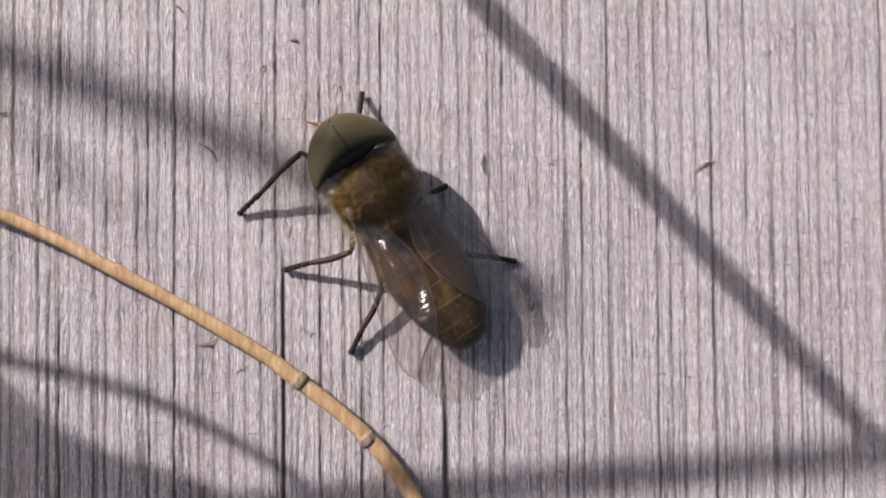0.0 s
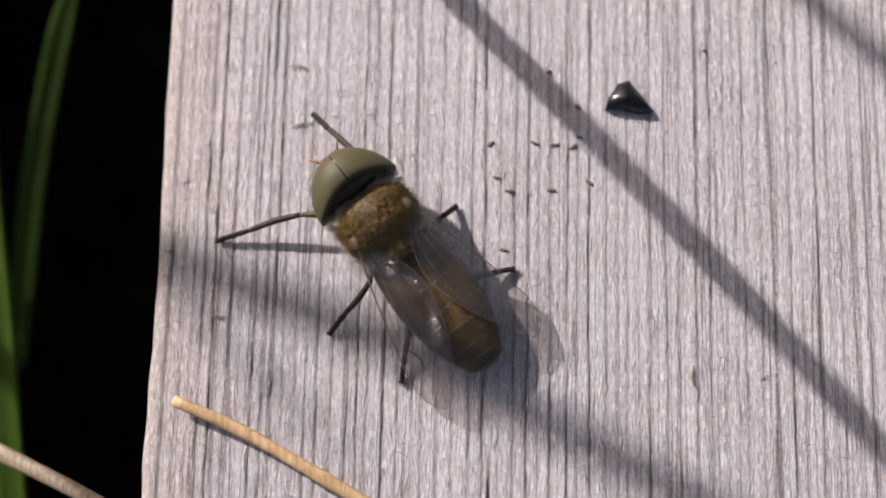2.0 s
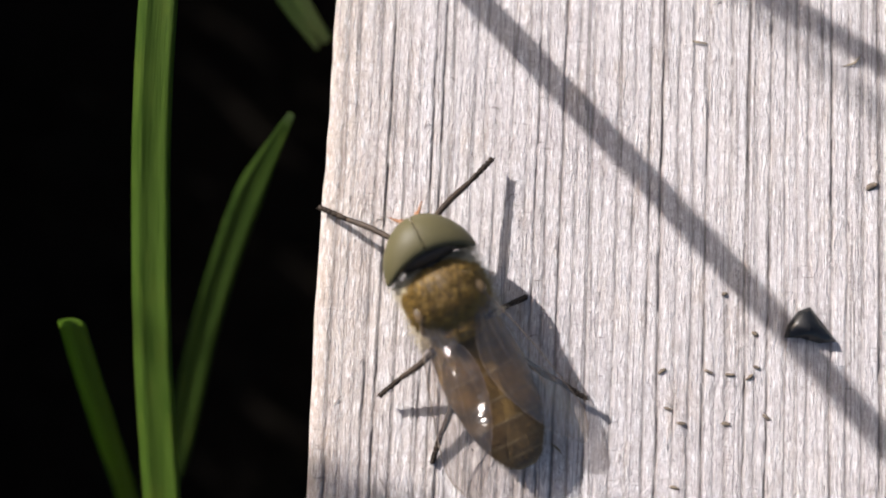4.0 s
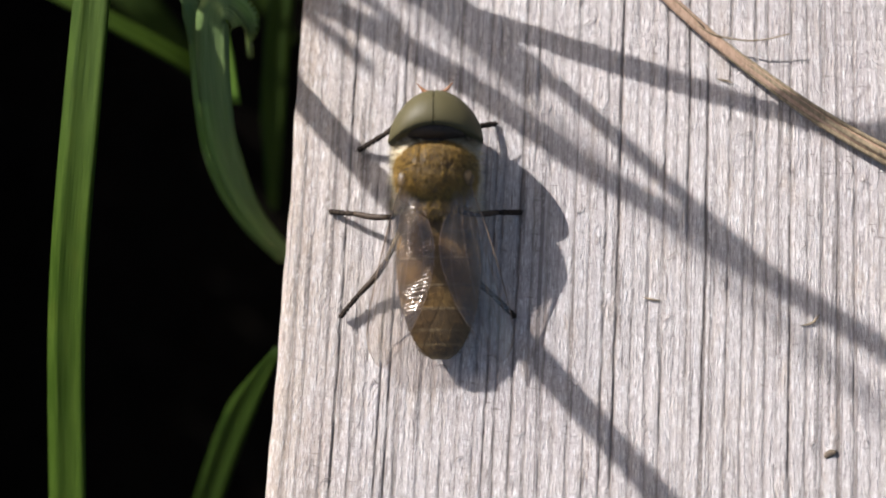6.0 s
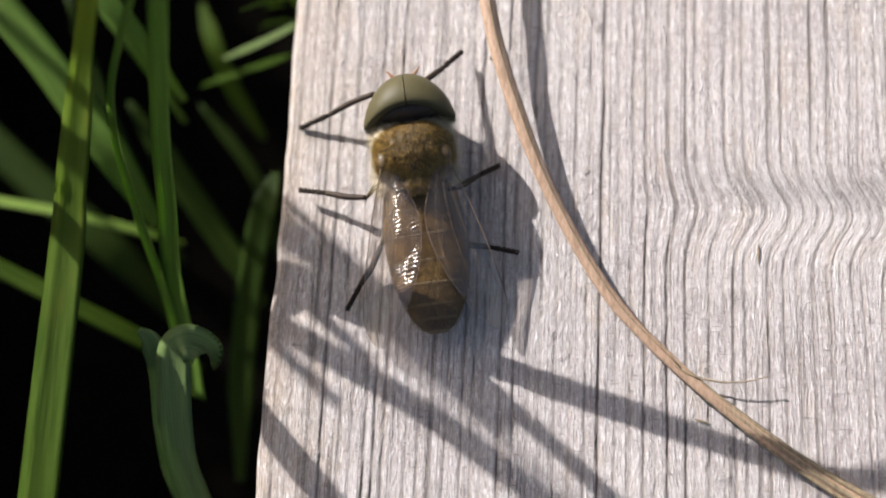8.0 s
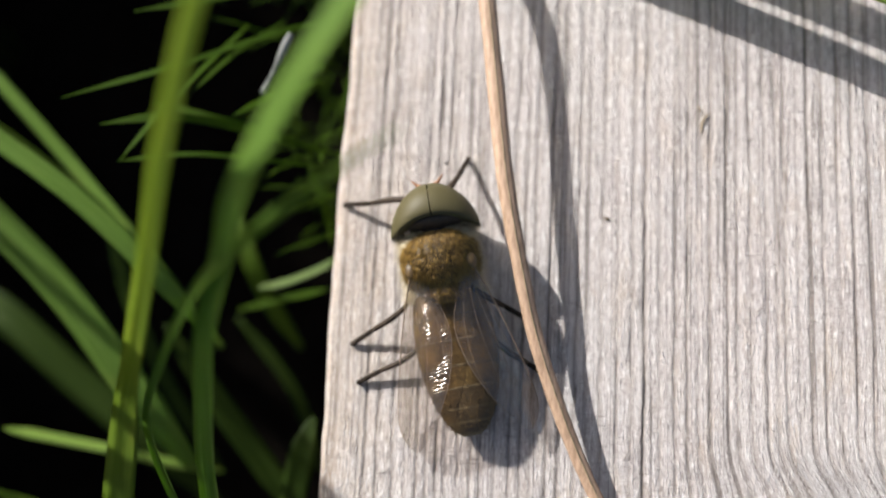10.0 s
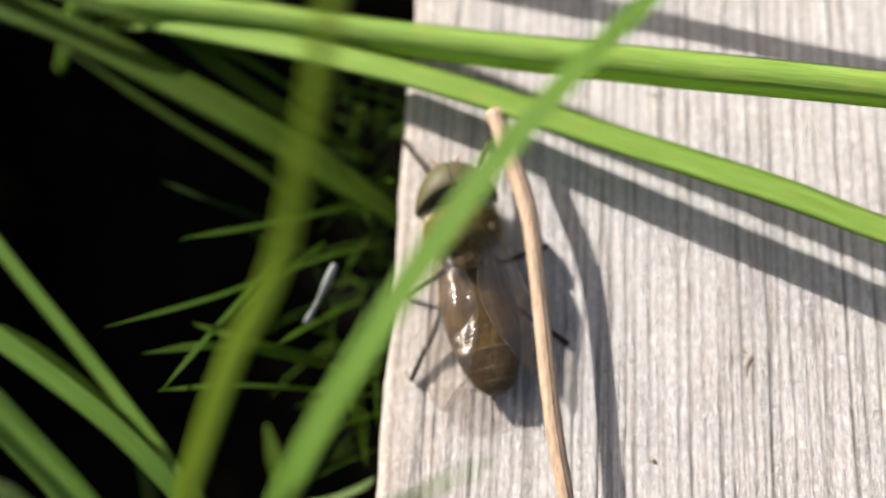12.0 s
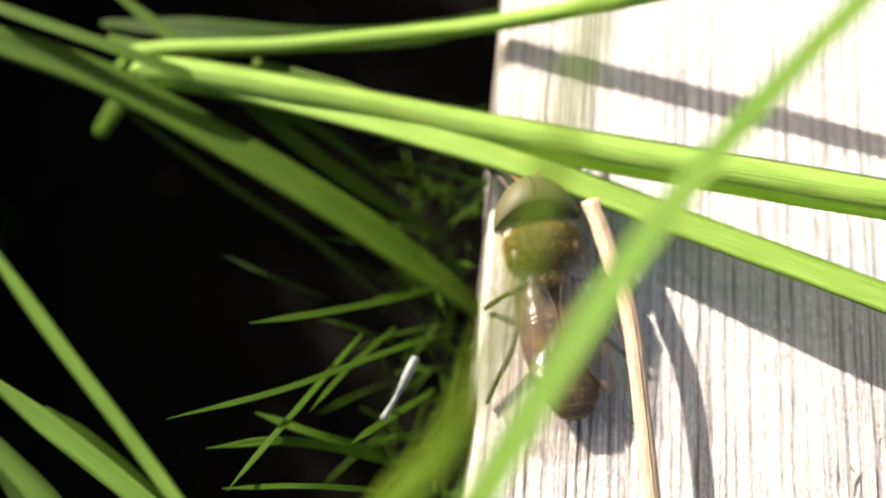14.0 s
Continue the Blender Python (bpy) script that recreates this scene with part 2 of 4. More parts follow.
# ---- builders (all their numbers in millimetres) ----
def mesh_from(name, bm, material, smooth=True):
    bmesh.ops.scale(bm, vec=(MM, MM, MM), verts=bm.verts)
    bmesh.ops.recalc_face_normals(bm, faces=bm.faces)
    me = bpy.data.meshes.new(name)
    bm.to_mesh(me)
    bm.free()
    me.materials.append(material)
    for p in me.polygons:
        p.use_smooth = smooth
    return me


def thing(name, bm, material, label, category, group="", kind="", smooth=True):
    return tagged(new(name, mesh_from(name, bm, material, smooth)), label, category, group, kind)


def part(name, bm, material, parent, label="", smooth=True):
    ob = new(name, mesh_from(name, bm, material, smooth))
    ob.parent = parent
    return tagged(ob, label)


def curve_points(pts, steps=8):
    """A smooth line through the points."""
    pts = [Vector(p) for p in pts]
    full = [2 * pts[0] - pts[1], *pts, 2 * pts[-1] - pts[-2]]
    line = []
    for a, b, c, d in zip(full, full[1:], full[2:], full[3:]):
        for k in range(steps):
            u = k / steps
            line.append(0.5 * (2 * b + (c - a) * u + (2 * a - 5 * b + 4 * c - d) * u * u + (3 * b - a - 3 * c + d) * u ** 3))
    return line + [pts[-1]]


def tube(bm, pts, radius, sides=8, flat=1.0):
    """A closed tube along pts; radius(u) or a number."""
    rings, up = [], Vector((0, 0, 1))
    for k, p in enumerate(pts):
        along = (pts[min(k + 1, len(pts) - 1)] - pts[max(k - 1, 0)]).normalized()
        side = along.cross(up)
        side = side.normalized() if side.length > 1e-4 else Vector((1, 0, 0))
        over = side.cross(along)
        r = radius(k / (len(pts) - 1)) if callable(radius) else radius
        rings.append([bm.verts.new(p + side * (r * math.cos(a)) + over * (r * flat * math.sin(a)))
                      for a in (2 * math.pi * j / sides for j in range(sides))])
    for a, b in zip(rings, rings[1:]):
        for j in range(sides):
            bm.faces.new((a[j], a[(j + 1) % sides], b[(j + 1) % sides], b[j]))
    bm.faces.new(rings[0][::-1])
    bm.faces.new(rings[-1])
    return rings


def ball(bm, centre, radii, seg=20, rings=14):
    made = bmesh.ops.create_uvsphere(bm, u_segments=seg, v_segments=rings, radius=1.0)["verts"]
    for v in made:
        v.co = Vector(centre) + Vector((v.co.x * radii[0], v.co.y * radii[1], v.co.z * radii[2]))
    return made


def ribbon(bm, pts, width, fold=0.25, thick=0.12, face=(0, 0, 1), twist=0.0, taper=(0.25, 0.0)):
    """A grass blade: folded along its middle, thick in the middle and thin at its margins. taper: the width left at either end."""
    layer = bm.loops.layers.uv.verify()
    rows, run, total = [], 0.0, len(pts) - 1
    face = Vector(face).normalized()
    for k, p in enumerate(pts):
        u = k / total
        along = (pts[min(k + 1, total)] - pts[max(k - 1, 0)]).normalized()
        side = along.cross(face)
        side = side.normalized() if side.length > 1e-3 else Vector((1, 0, 0))
        turn = Matrix.Rotation(twist * u, 3, along)
        side = turn @ side
        over = side.cross(along)
        full = width(u) if callable(width) else width
        w = full * 0.5 * min(1.0, taper[0] + (1 - taper[0]) * min(1, u * 5), taper[1] + (1 - taper[1]) * min(1, (1 - u) * 4))
        w = max(w, full * 0.03)
        run += (p - pts[k - 1]).length if k else 0
        ring = []
        for s, lift in ((-1, 0.5), (-0.5, 0.12), (0, 0), (0.5, 0.12), (1, 0.5)):
            ring.append((p + side * (s * w) + over * (lift * fold * w * 2), s))
        for s, lift in ((0.5, 0.12), (0, 0), (-0.5, 0.12)):
            ring.append((p + side * (s * w) + over * (lift * fold * w * 2 - thick * (1 - 0.6 * abs(s))), s))
        rows.append([(bm.verts.new(co), s, run) for co, s in ring])
    for a, b in zip(rows, rows[1:]):
        n = len(a)
        for j in range(n):
            quad = (a[j], a[(j + 1) % n], b[(j + 1) % n], b[j])
            f = bm.faces.new([q[0] for q in quad])
            for loop, q in zip(f.loops, quad):
                loop[layer].uv = (q[1], q[2])
    bm.faces.new([q[0] for q in rows[0]][::-1])
    bm.faces.new([q[0] for q in rows[-1]])


def blade(pts, width, colour, label, name="wild_grass", group="grass beside the plank", midrib=True, root=None, **shape):
    """One grass plant's leaf: the blade and the rib under its middle."""
    grass = tagged(new(name), label, "grass", group)
    line = curve_points(pts, 7)
    bm = bmesh.new()
    ribbon(bm, line, width, **shape)
    part("leaf_blade", bm, GREENS[colour], grass)
    if midrib:
        bm = bmesh.new()
        drop = Vector((0, 0, 0.16))
        tube(bm, [p - drop for p in line], lambda u: 0.07 * (width(u) if callable(width) else width) * (1 - 0.6 * u) + 0.02, 6)
        part("midrib", bm, GREENS[colour], grass)
    return grass


# ---- the plank, the ground ----
def wobble(y, seed, length):
    return np.array([noise.noise(Vector((v / length, seed * 7.31, 0.5))) for v in y])


def build_plank():
    rng = np.random.default_rng(5)
    r = 0.9
    xs = [(0.0, z) for z in np.linspace(-28, -1.2, 14)]
    xs += [(r - r * math.cos(a), -r + r * math.sin(a)) for a in np.linspace(0.05, math.pi / 2 - 0.1, 8)]
    xs += [(x, 0.0) for x in np.arange(1.0, 60, 0.075)]
    xs += [(x, 0.0) for x in np.linspace(60.5, 138, 60)]
    xs += [(139.5, -0.4), (140.0, -1.5), (140.0, -28.0)]
    ys = np.concatenate([np.linspace(-160, -14, 40), np.arange(-12, 142, 0.3), np.linspace(144, 320, 44)])
    X = np.repeat(np.array([p[0] for p in xs])[None, :], len(ys), 0)
    Z = np.repeat(np.array([p[1] for p in xs])[None, :], len(ys), 0)
    Y = np.repeat(ys[:, None], len(xs), 1)
    # the grain runs along the plank and swings round a knot
    kx, ky = 35.5, 76.0
    pull = (np.exp(-((Y - ky) / 1.8) ** 2) - 0.14 * np.clip((ky - Y) / 4, 0, 1) * np.exp(-np.clip(ky - Y, 0, 99) / 9)) * np.clip((X - 21) / 9, 0, 1) * np.exp(-np.clip(X - kx, 0, 99) / 9)
    pull2 = np.exp(-((Y - ky) / 5.0) ** 2) * np.exp(-((X - kx) / 4.0) ** 2) * np.sign(X - kx)
    drift = wobble(ys, 3, 60)[:, None] * 0.5
    U = X - 1.4 * pull - 0.35 * pull2 + drift
    # growth lines: late wood stands proud, soft wood between is worn away and split
    groove = np.zeros_like(X)
    worn = np.zeros_like(X)
    at = 0.9
    while at < 60:
        width, deep = rng.uniform(0.036, 0.062), rng.uniform(0.4, 0.95)
        sway = wobble(ys, at, 30)[:, None] * 0.12 + wobble(ys, at + 9, 3)[:, None] * 0.07 + wobble(ys, at + 15, 0.8)[:, None] * 0.04
        comes = np.clip(0.80 + 0.8 * wobble(ys, at + 31, 22)[:, None] + 0.7 * wobble(ys, at + 57, 1.6)[:, None], 0.08, 1.1)
        d = np.abs(U - at - sway)
        groove = np.maximum(groove, deep * comes * np.exp(-(d / width) ** 2))
        worn += 0.35 * deep * np.exp(-(d / (width * 3.0)) ** 2)
        at += rng.uniform(0.52, 1.02)
    for cx, y0, y1 in ((20.3, -30, 13), (29.8, -30, 5.5)):      # two open drying cracks
        d = np.abs(U - drift - cx - wobble(ys, cx, 6)[:, None] * 0.08)
        ends = np.clip((Y - y0) / 3, 0, 1) * np.clip((y1 - Y) / 4, 0, 1)
        groove = np.maximum(groove, 1.6 * ends * np.exp(-(d / 0.11) ** 2))
    top = np.array([1.0 if p[1] >= -0.95 and p[0] < 139 else 0.0 for p in xs])[None, :]
    Z = Z - top * (0.13 * groove + 0.08 * worn)
    edge = wobble(ys, 77, 9)[:, None] * 0.22 + wobble(ys, 78, 2.2)[:, None] * 0.10
    X = X + edge * np.exp(-X / 1.2)
    rough = np.array([[noise.noise(Vector((0.9 * x, 0.35 * y, 3.0))) for x in X[0]] for y in ys])
    Z = Z + top * 0.05 * rough
    nx, ny = len(xs), len(ys)
    me = bpy.data.meshes.new("plank")
    idx = np.arange(nx * ny).reshape(ny, nx)
    quads = np.stack([idx[:-1, :-1], idx[:-1, 1:], idx[1:, 1:], idx[1:, :-1]], -1).reshape(-1, 4)
    me.vertices.add(nx * ny)
    me.vertices.foreach_set("co", (np.stack([X, Y, Z], -1) * MM).ravel())
    me.loops.add(quads.size)
    me.loops.foreach_set("vertex_index", quads.ravel())
    me.polygons.add(len(quads))
    me.polygons.foreach_set("loop_start", np.arange(len(quads)) * 4)
    me.polygons.foreach_set("use_smooth", np.ones(len(quads), bool))
    me.update(calc_edges=True)
    me.attributes.new("grain", "FLOAT", "POINT").data.foreach_set("value", np.clip(groove, 0, 1).ravel().astype(np.float32))
    me.attributes.new("worn", "FLOAT", "POINT").data.foreach_set("value", np.clip(worn, 0, 1).ravel().astype(np.float32))
    side = np.where(top > 0, 0, 1) * Z
    me.uv_layers.new(name="UVMap").data.foreach_set("uv", np.stack([U + side, Y], -1).reshape(-1, 2)[quads.ravel()].astype(np.float32).ravel())
    me.materials.append(WOOD)
    me.validate()
    return tagged(new("plank", me), "weathered grey wooden plank with deep grain and a knot", "plank", kind="structure")


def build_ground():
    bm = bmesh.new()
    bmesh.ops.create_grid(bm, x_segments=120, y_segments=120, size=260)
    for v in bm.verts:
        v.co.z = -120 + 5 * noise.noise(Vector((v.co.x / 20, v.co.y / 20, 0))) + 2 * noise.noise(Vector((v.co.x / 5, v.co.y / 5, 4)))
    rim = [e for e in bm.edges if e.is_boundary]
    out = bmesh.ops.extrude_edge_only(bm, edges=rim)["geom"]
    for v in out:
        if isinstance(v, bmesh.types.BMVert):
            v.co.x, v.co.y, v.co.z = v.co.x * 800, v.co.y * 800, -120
    return thing("ground", bm, SOIL, "soil under the grass, near black with shade put into its colour", "ground", kind="structure")


build_plank()
build_ground()


# ---- the horse fly: y forward, z up, its origin on the wood under the thorax ----
def eye_half(side):
    """One compound eye: half of a domed head that curls in behind, with a narrow gap to the other eye."""
    bm = bmesh.new()
    cols, rows = 24, 24
    grid = []
    for i in range(rows + 1):
        a = math.pi * (-0.12 + 1.24 * i / rows)    # from behind the chin over the front to behind the crown
        line = []
        for j in range(cols + 1):
            b = (math.pi / 2) * j / cols           # from the middle line out to the temple
            x = 2.68 * math.sin(b)
            ring = math.cos(b) ** 0.85
            deep = 1.95 * math.sin(a) if math.sin(a) > 0 else 1.0 * math.sin(a)
            y = 3.20 + deep * ring - 0.95 * (x / 2.68) ** 2
            z = 3.05 - 1.85 * max(ring, 0.30) * math.cos(a) - 0.35 * (x / 2.68) ** 2
            line.append(bm.verts.new((side * (x + 0.03), y, z)))
        grid.append(line)
    for a, b in zip(grid, grid[1:]):
        for j in range(cols):
            bm.faces.new((a[j], a[j + 1], b[j + 1], b[j]))
    for j in range(cols):                          # hollow back
        bm.faces.new((grid[-1][j], grid[-1][j + 1], grid[0][j + 1], grid[0][j]))
    bmesh.ops.remove_doubles(bm, verts=bm.verts, dist=0.001)
    return bm


ABDOMEN_CUTS = [-1.5, -3.0, -4.5, -6.0, -7.3, -8.5, -9.3, -10.05]


def belly(y):
    """Half width, half height and middle height of the abdomen at y."""
    u = min(max((-1.5 - y) / 8.55, 0), 1)
    half = 2.1 + 0.32 * math.sin(min(u * 2.7, 1) * math.pi / 2) if u < 0.37 else 2.42 * math.sqrt(max(1 - ((u - 0.36) / 0.655) ** 1.9, 0.0))
    return max(half, 0.25), max(half * 0.44, 0.15), 2.05 - 0.80 * u


def abdomen_segment(y0, y1, shrink=1.0):
    bm = bmesh.new()
    rings, sides, steps = [], 28, 7
    for k in range(steps + 1):
        y = y0 + (y1 - y0) * k / steps
        w, h, z = belly(y)
        lap = shrink * (1.0 + 0.012 * math.sin(math.pi * k / steps) + 0.004 * k / steps)
        rings.append([bm.verts.new((w * lap * math.cos(a), y, z + h * lap * math.sin(a))) for a in (2 * math.pi * j / sides for j in range(sides))])
    for a, b in zip(rings, rings[1:]):
        for j in range(sides):
            bm.faces.new((a[j], a[(j + 1) % sides], b[(j + 1) % sides], b[j]))
    if y1 < -10.0:
        bm.faces.new(rings[-1])
    return bm


def hairs(seed, count, place, length, width=0.035):
    """Short tapering hairs; place(rng) gives a root and the way it points."""
    rng = random.Random(seed)
    bm = bmesh.new()
    for _ in range(count):
        root, way = place(rng)
        way = (way + Vector((rng.uniform(-.35, .35), rng.uniform(-.35, .35), rng.uniform(-.2, .2)))).normalized()
        side = way.cross(Vector((rng.random(), rng.random(), rng.random()))).normalized() * width
        over = way.cross(side).normalized() * width
        size = length * rng.uniform(0.6, 1.3)
        tip = bm.verts.new(root + way * size)
        foot = [bm.verts.new(root + v) for v in (side, -0.5 * side + over, -0.5 * side - over)]
        for a, b in ((0, 1), (1, 2), (2, 0)):
            bm.faces.new((foot[a], foot[b], tip))
    return bm


def thorax_point(a, e):
    """The skin of the thorax, a rounded box, at bearing a and height e."""
    def rounded(v):
        return math.copysign(abs(v) ** 0.84, v)
    flat = max(math.cos(e), 0.0) ** 0.88
    x, y, z = 2.28 * rounded(math.cos(a)) * flat, 0.45 + 2.0 * rounded(math.sin(a)) * flat, 2.75 + 1.8 * math.sin(e)
    x *= 1 - 0.05 * max(0, y - 1.2)
    z -= 0.10 * max(0, y - 0.6) ** 1.5 * (e > 0)
    z -= 0.045 * math.exp(-((abs(x) - 0.8) / 0.22) ** 2) * (z > 3.6)
    z -= 0.03 * math.exp(-((y - 0.5) / 0.25) ** 2) * (z > 3.6) * (abs(x) > 0.5)
    return Vector((x, y, z))


def on_thorax(rng):
    a, e = rng.uniform(0, 2 * math.pi), math.asin(rng.uniform(0.0, 1.0))
    d = Vector((math.cos(a) * math.cos(e), math.sin(a) * math.cos(e), math.sin(e)))
    return thorax_point(a, e), Vector((d.x * 0.9, d.y * 0.5 - 0.75, d.z * 0.55 + 0.1)).normalized()


def on_rear_fringe(rng):
    a = rng.uniform(1.10, 1.90) * math.pi
    return thorax_point(a, rng.uniform(0.35, 0.95)), Vector((0.5 * math.cos(a), -1.0, 0.25))


def on_collar(rng):
    s = rng.choice((-1, 1))
    a = math.pi / 2 - s * rng.uniform(0.25, 1.15)
    return thorax_point(a, rng.uniform(-0.2, 0.55)), Vector((s * 0.9, 0.5, 0.25))


def on_lobe(rng):
    a, e = rng.uniform(0, 2 * math.pi), rng.uniform(0.1, 1.4)
    return Vector((1.25 * math.cos(a) * math.cos(e), -1.55 + 0.78 * math.sin(a) * math.cos(e), 3.45 + 0.55 * math.sin(e))), Vector((0.3 * math.cos(a), -1, 0.3))


def on_abdomen(rng):
    y = rng.uniform(-9.8, -1.6)
    a = rng.uniform(0.0, math.pi)
    w, h, z = belly(y)
    return Vector((w * math.cos(a), y, z + h * math.sin(a))), Vector((math.cos(a) * 0.5, -1.0, 0.35 * math.sin(a)))


def on_flanks(rng):
    s = rng.choice((-1, 1))
    y = rng.uniform(-1.8, 2.6)
    return Vector((s * rng.uniform(1.7, 2.25), y, rng.uniform(1.7, 3.0))), Vector((s, rng.uniform(-.5, .2), -0.1))


WING_FRONT = {-1: [(1.75, 0.0), (2.45, -1.8), (3.1, -3.8), (3.75, -6.0), (4.18, -7.9), (4.28, -9.2), (3.85, -10.2)],
              1: [(1.75, 0.0), (2.45, -1.8), (3.1, -3.8), (3.7, -6.0), (4.1, -7.9), (4.22, -9.1), (3.85, -10.0)]}
WING_REAR = {-1: [(1.15, -0.8), (0.5, -2.2), (0.12, -3.8), (0.30, -5.6), (1.0, -7.4), (1.9, -9.0), (2.8, -10.0)],
             1: [(1.15, -0.8), (0.5, -2.2), (0.15, -3.8), (0.40, -5.6), (1.2, -7.4), (2.1, -8.9), (2.95, -9.8)]}


def wing_height(x, y):
    return 4.2 + 0.20 * y - 0.38 * max(x - 1.2, 0) ** 1.3 + 0.05 * math.sin(3.1 * x + 0.9 * y)



@functools.lru_cache(None)
def wing_margins(side):
    return [curve_points([(*p, 0) for p in table[side]], 6) for table in (WING_FRONT, WING_REAR)]


def wing_point(u, v, side):
    """u along the wing from its root, v across it from the front margin."""
    front, rear = wing_margins(side)
    k = u * (len(front) - 1)
    i = min(int(k), len(front) - 2)
    f, r = front[i].lerp(front[i + 1], k - i), rear[i].lerp(rear[i + 1], k - i)
    p = f.lerp(r, v) + Vector((0, -0.45 * math.sin(v * math.pi) * max(0, u - 0.55) * 1.9, 0))
    x = side * p.x
    run = -0.28 * x + 0.96 * p.y + 0.16 * noise.noise(Vector((1.5 * x, 1.5 * p.y, side))) + 0.055 * noise.noise(Vector((4.5 * x, 4.5 * p.y, 7.0)))
    patch = min(1, max(0, 0.62 + 1.3 * noise.noise(Vector((0.9 * x, 0.7 * p.y, 3.0)))))
    inner = min(1, max(0, 3.2 * (v - 0.25))) * min(1, 5 * u) * min(1, max(0, 4 * (0.90 - u))) * min(1, 8 * (1 - v))
    outer = 0.55 * min(1, max(0, 4 * (u - 0.5))) * min(1, 6 * v) * min(1, 6 * (1 - v)) * min(1, 12 * (1 - u))
    inner = max(inner, outer)
    pleat = (0.031 if side < 0 else 0.004) * patch * inner * math.asin(0.95 * math.sin(31.0 * run))
    return Vector((x, p.y, wing_height(p.x, p.y) + pleat))


def wing_mesh(side):
    bm = bmesh.new()
    nu, nv = 420, 40
    top = [[bm.verts.new(wing_point(i / nu, j / nv, side)) for j in range(nv + 1)] for i in range(nu + 1)]
    low = [[bm.verts.new(v.co - Vector((0, 0, 0.02))) for v in line] for line in top]
    for i in range(nu):
        for j in range(nv):
            bm.faces.new((top[i][j], top[i][j + 1], top[i + 1][j + 1], top[i + 1][j]))
            bm.faces.new((low[i][j], low[i + 1][j], low[i + 1][j + 1], low[i][j + 1]))
    return bm


def vein_mesh(side, line, radius):
    bm = bmesh.new()
    pts = [wing_point(u, v, side) + Vector((0, 0, 0.02)) for u, v in line]
    tube(bm, curve_points(pts, 4), lambda u: 0.75 * radius * (1 - 0.6 * u), 6)
    return bm


VEINS = [([(0, 0), (0.25, 0), (0.5, 0), (0.75, 0), (0.97, 0.02)], 0.060, "leading_vein"),
         ([(0.02, 0.25), (0.25, 0.16), (0.5, 0.13), (0.72, 0.08), (0.85, 0.01)], 0.024, "vein"),
         ([(0.03, 0.35), (0.25, 0.32), (0.5, 0.30), (0.75, 0.27), (0.98, 0.22)], 0.020, "vein"),
         ([(0.5, 0.30), (0.62, 0.38), (0.8, 0.42), (0.98, 0.48)], 0.015, "vein"),
         ([(0.05, 0.5), (0.3, 0.52), (0.55, 0.56), (0.8, 0.66), (0.95, 0.78)], 0.017, "vein"),
         ([(0.08, 0.7), (0.3, 0.78), (0.5, 0.86), (0.66, 0.98)], 0.015, "vein"),
         ([(0.12, 1.0), (0.35, 1.0), (0.6, 1.0), (0.85, 1.0), (1.0, 0.75), (1.0, 0.4), (0.98, 0.05)], 0.022, "wing_margin"),
         ([(0.42, 0.31), (0.45, 0.54)], 0.017, "vein"), ([(0.62, 0.38), (0.66, 0.60)], 0.017, "vein")]

HIPS = {"L1": (-1.3, 1.9, 1.7), "L2": (-1.5, 0.4, 1.6), "L3": (-1.45, -0.8, 1.6),
        "R1": (1.3, 1.9, 1.7), "R2": (1.5, 0.4, 1.6), "R3": (1.45, -0.8, 1.6)}
THIGH, SHANK = {"1": 2.8, "2": 2.6, "3": 3.9}, {"1": 5.5, "2": 4.4, "3": 4.3}


def leg_parts(fly, key):
    """Thigh along +y from the hip; shank along +y from the knee, with a foot of five joints and claws."""
    long1, long2 = THIGH[key[1]], SHANK[key[1]]
    bm = bmesh.new()
    tube(bm, curve_points([(0, 0, 0), (0, long1 * 0.5, 0.12), (0, long1, 0)], 6), lambda u: 0.29 * (1 - 0.45 * u) * (0.75 + 0.35 * math.sin(math.pi * u)), 10)
    thigh = part("leg_thigh", bm, FEMUR, fly, "olive grey leg thigh")
    bm = bmesh.new()
    knee = 0.60 * long2
    tube(bm, curve_points([(0, 0, 0), (0, knee * 0.5, 0.10), (0, knee, 0)], 6), lambda u: 0.155 + 0.035 * math.sin(math.pi * u), 10)
    shank = part("leg_shank", bm, TIBIA, fly, "brown leg shank")
    at = knee
    for k in range(5):
        bm = bmesh.new()
        step = (long2 - knee) * (0.34, 0.19, 0.16, 0.14, 0.17)[k]
        tube(bm, [Vector((0, at, 0)), Vector((0, at + step * 0.55, 0.0)), Vector((0, at + step * 0.97, 0.0))], lambda u: 0.13 + 0.06 * u, 8)
        if k == 4:
            for s in (-1, 1):
                tube(bm, [Vector((s * 0.05, at + step * 0.9, 0)), Vector((s * 0.16, at + step * 1.15, 0.02)), Vector((s * 0.2, at + step * 1.3, -0.06))], lambda u: 0.05 * (1 - 0.7 * u), 5)
        part("foot_joint", bm, TARSUS, shank)
        at += step
    return thigh, shank


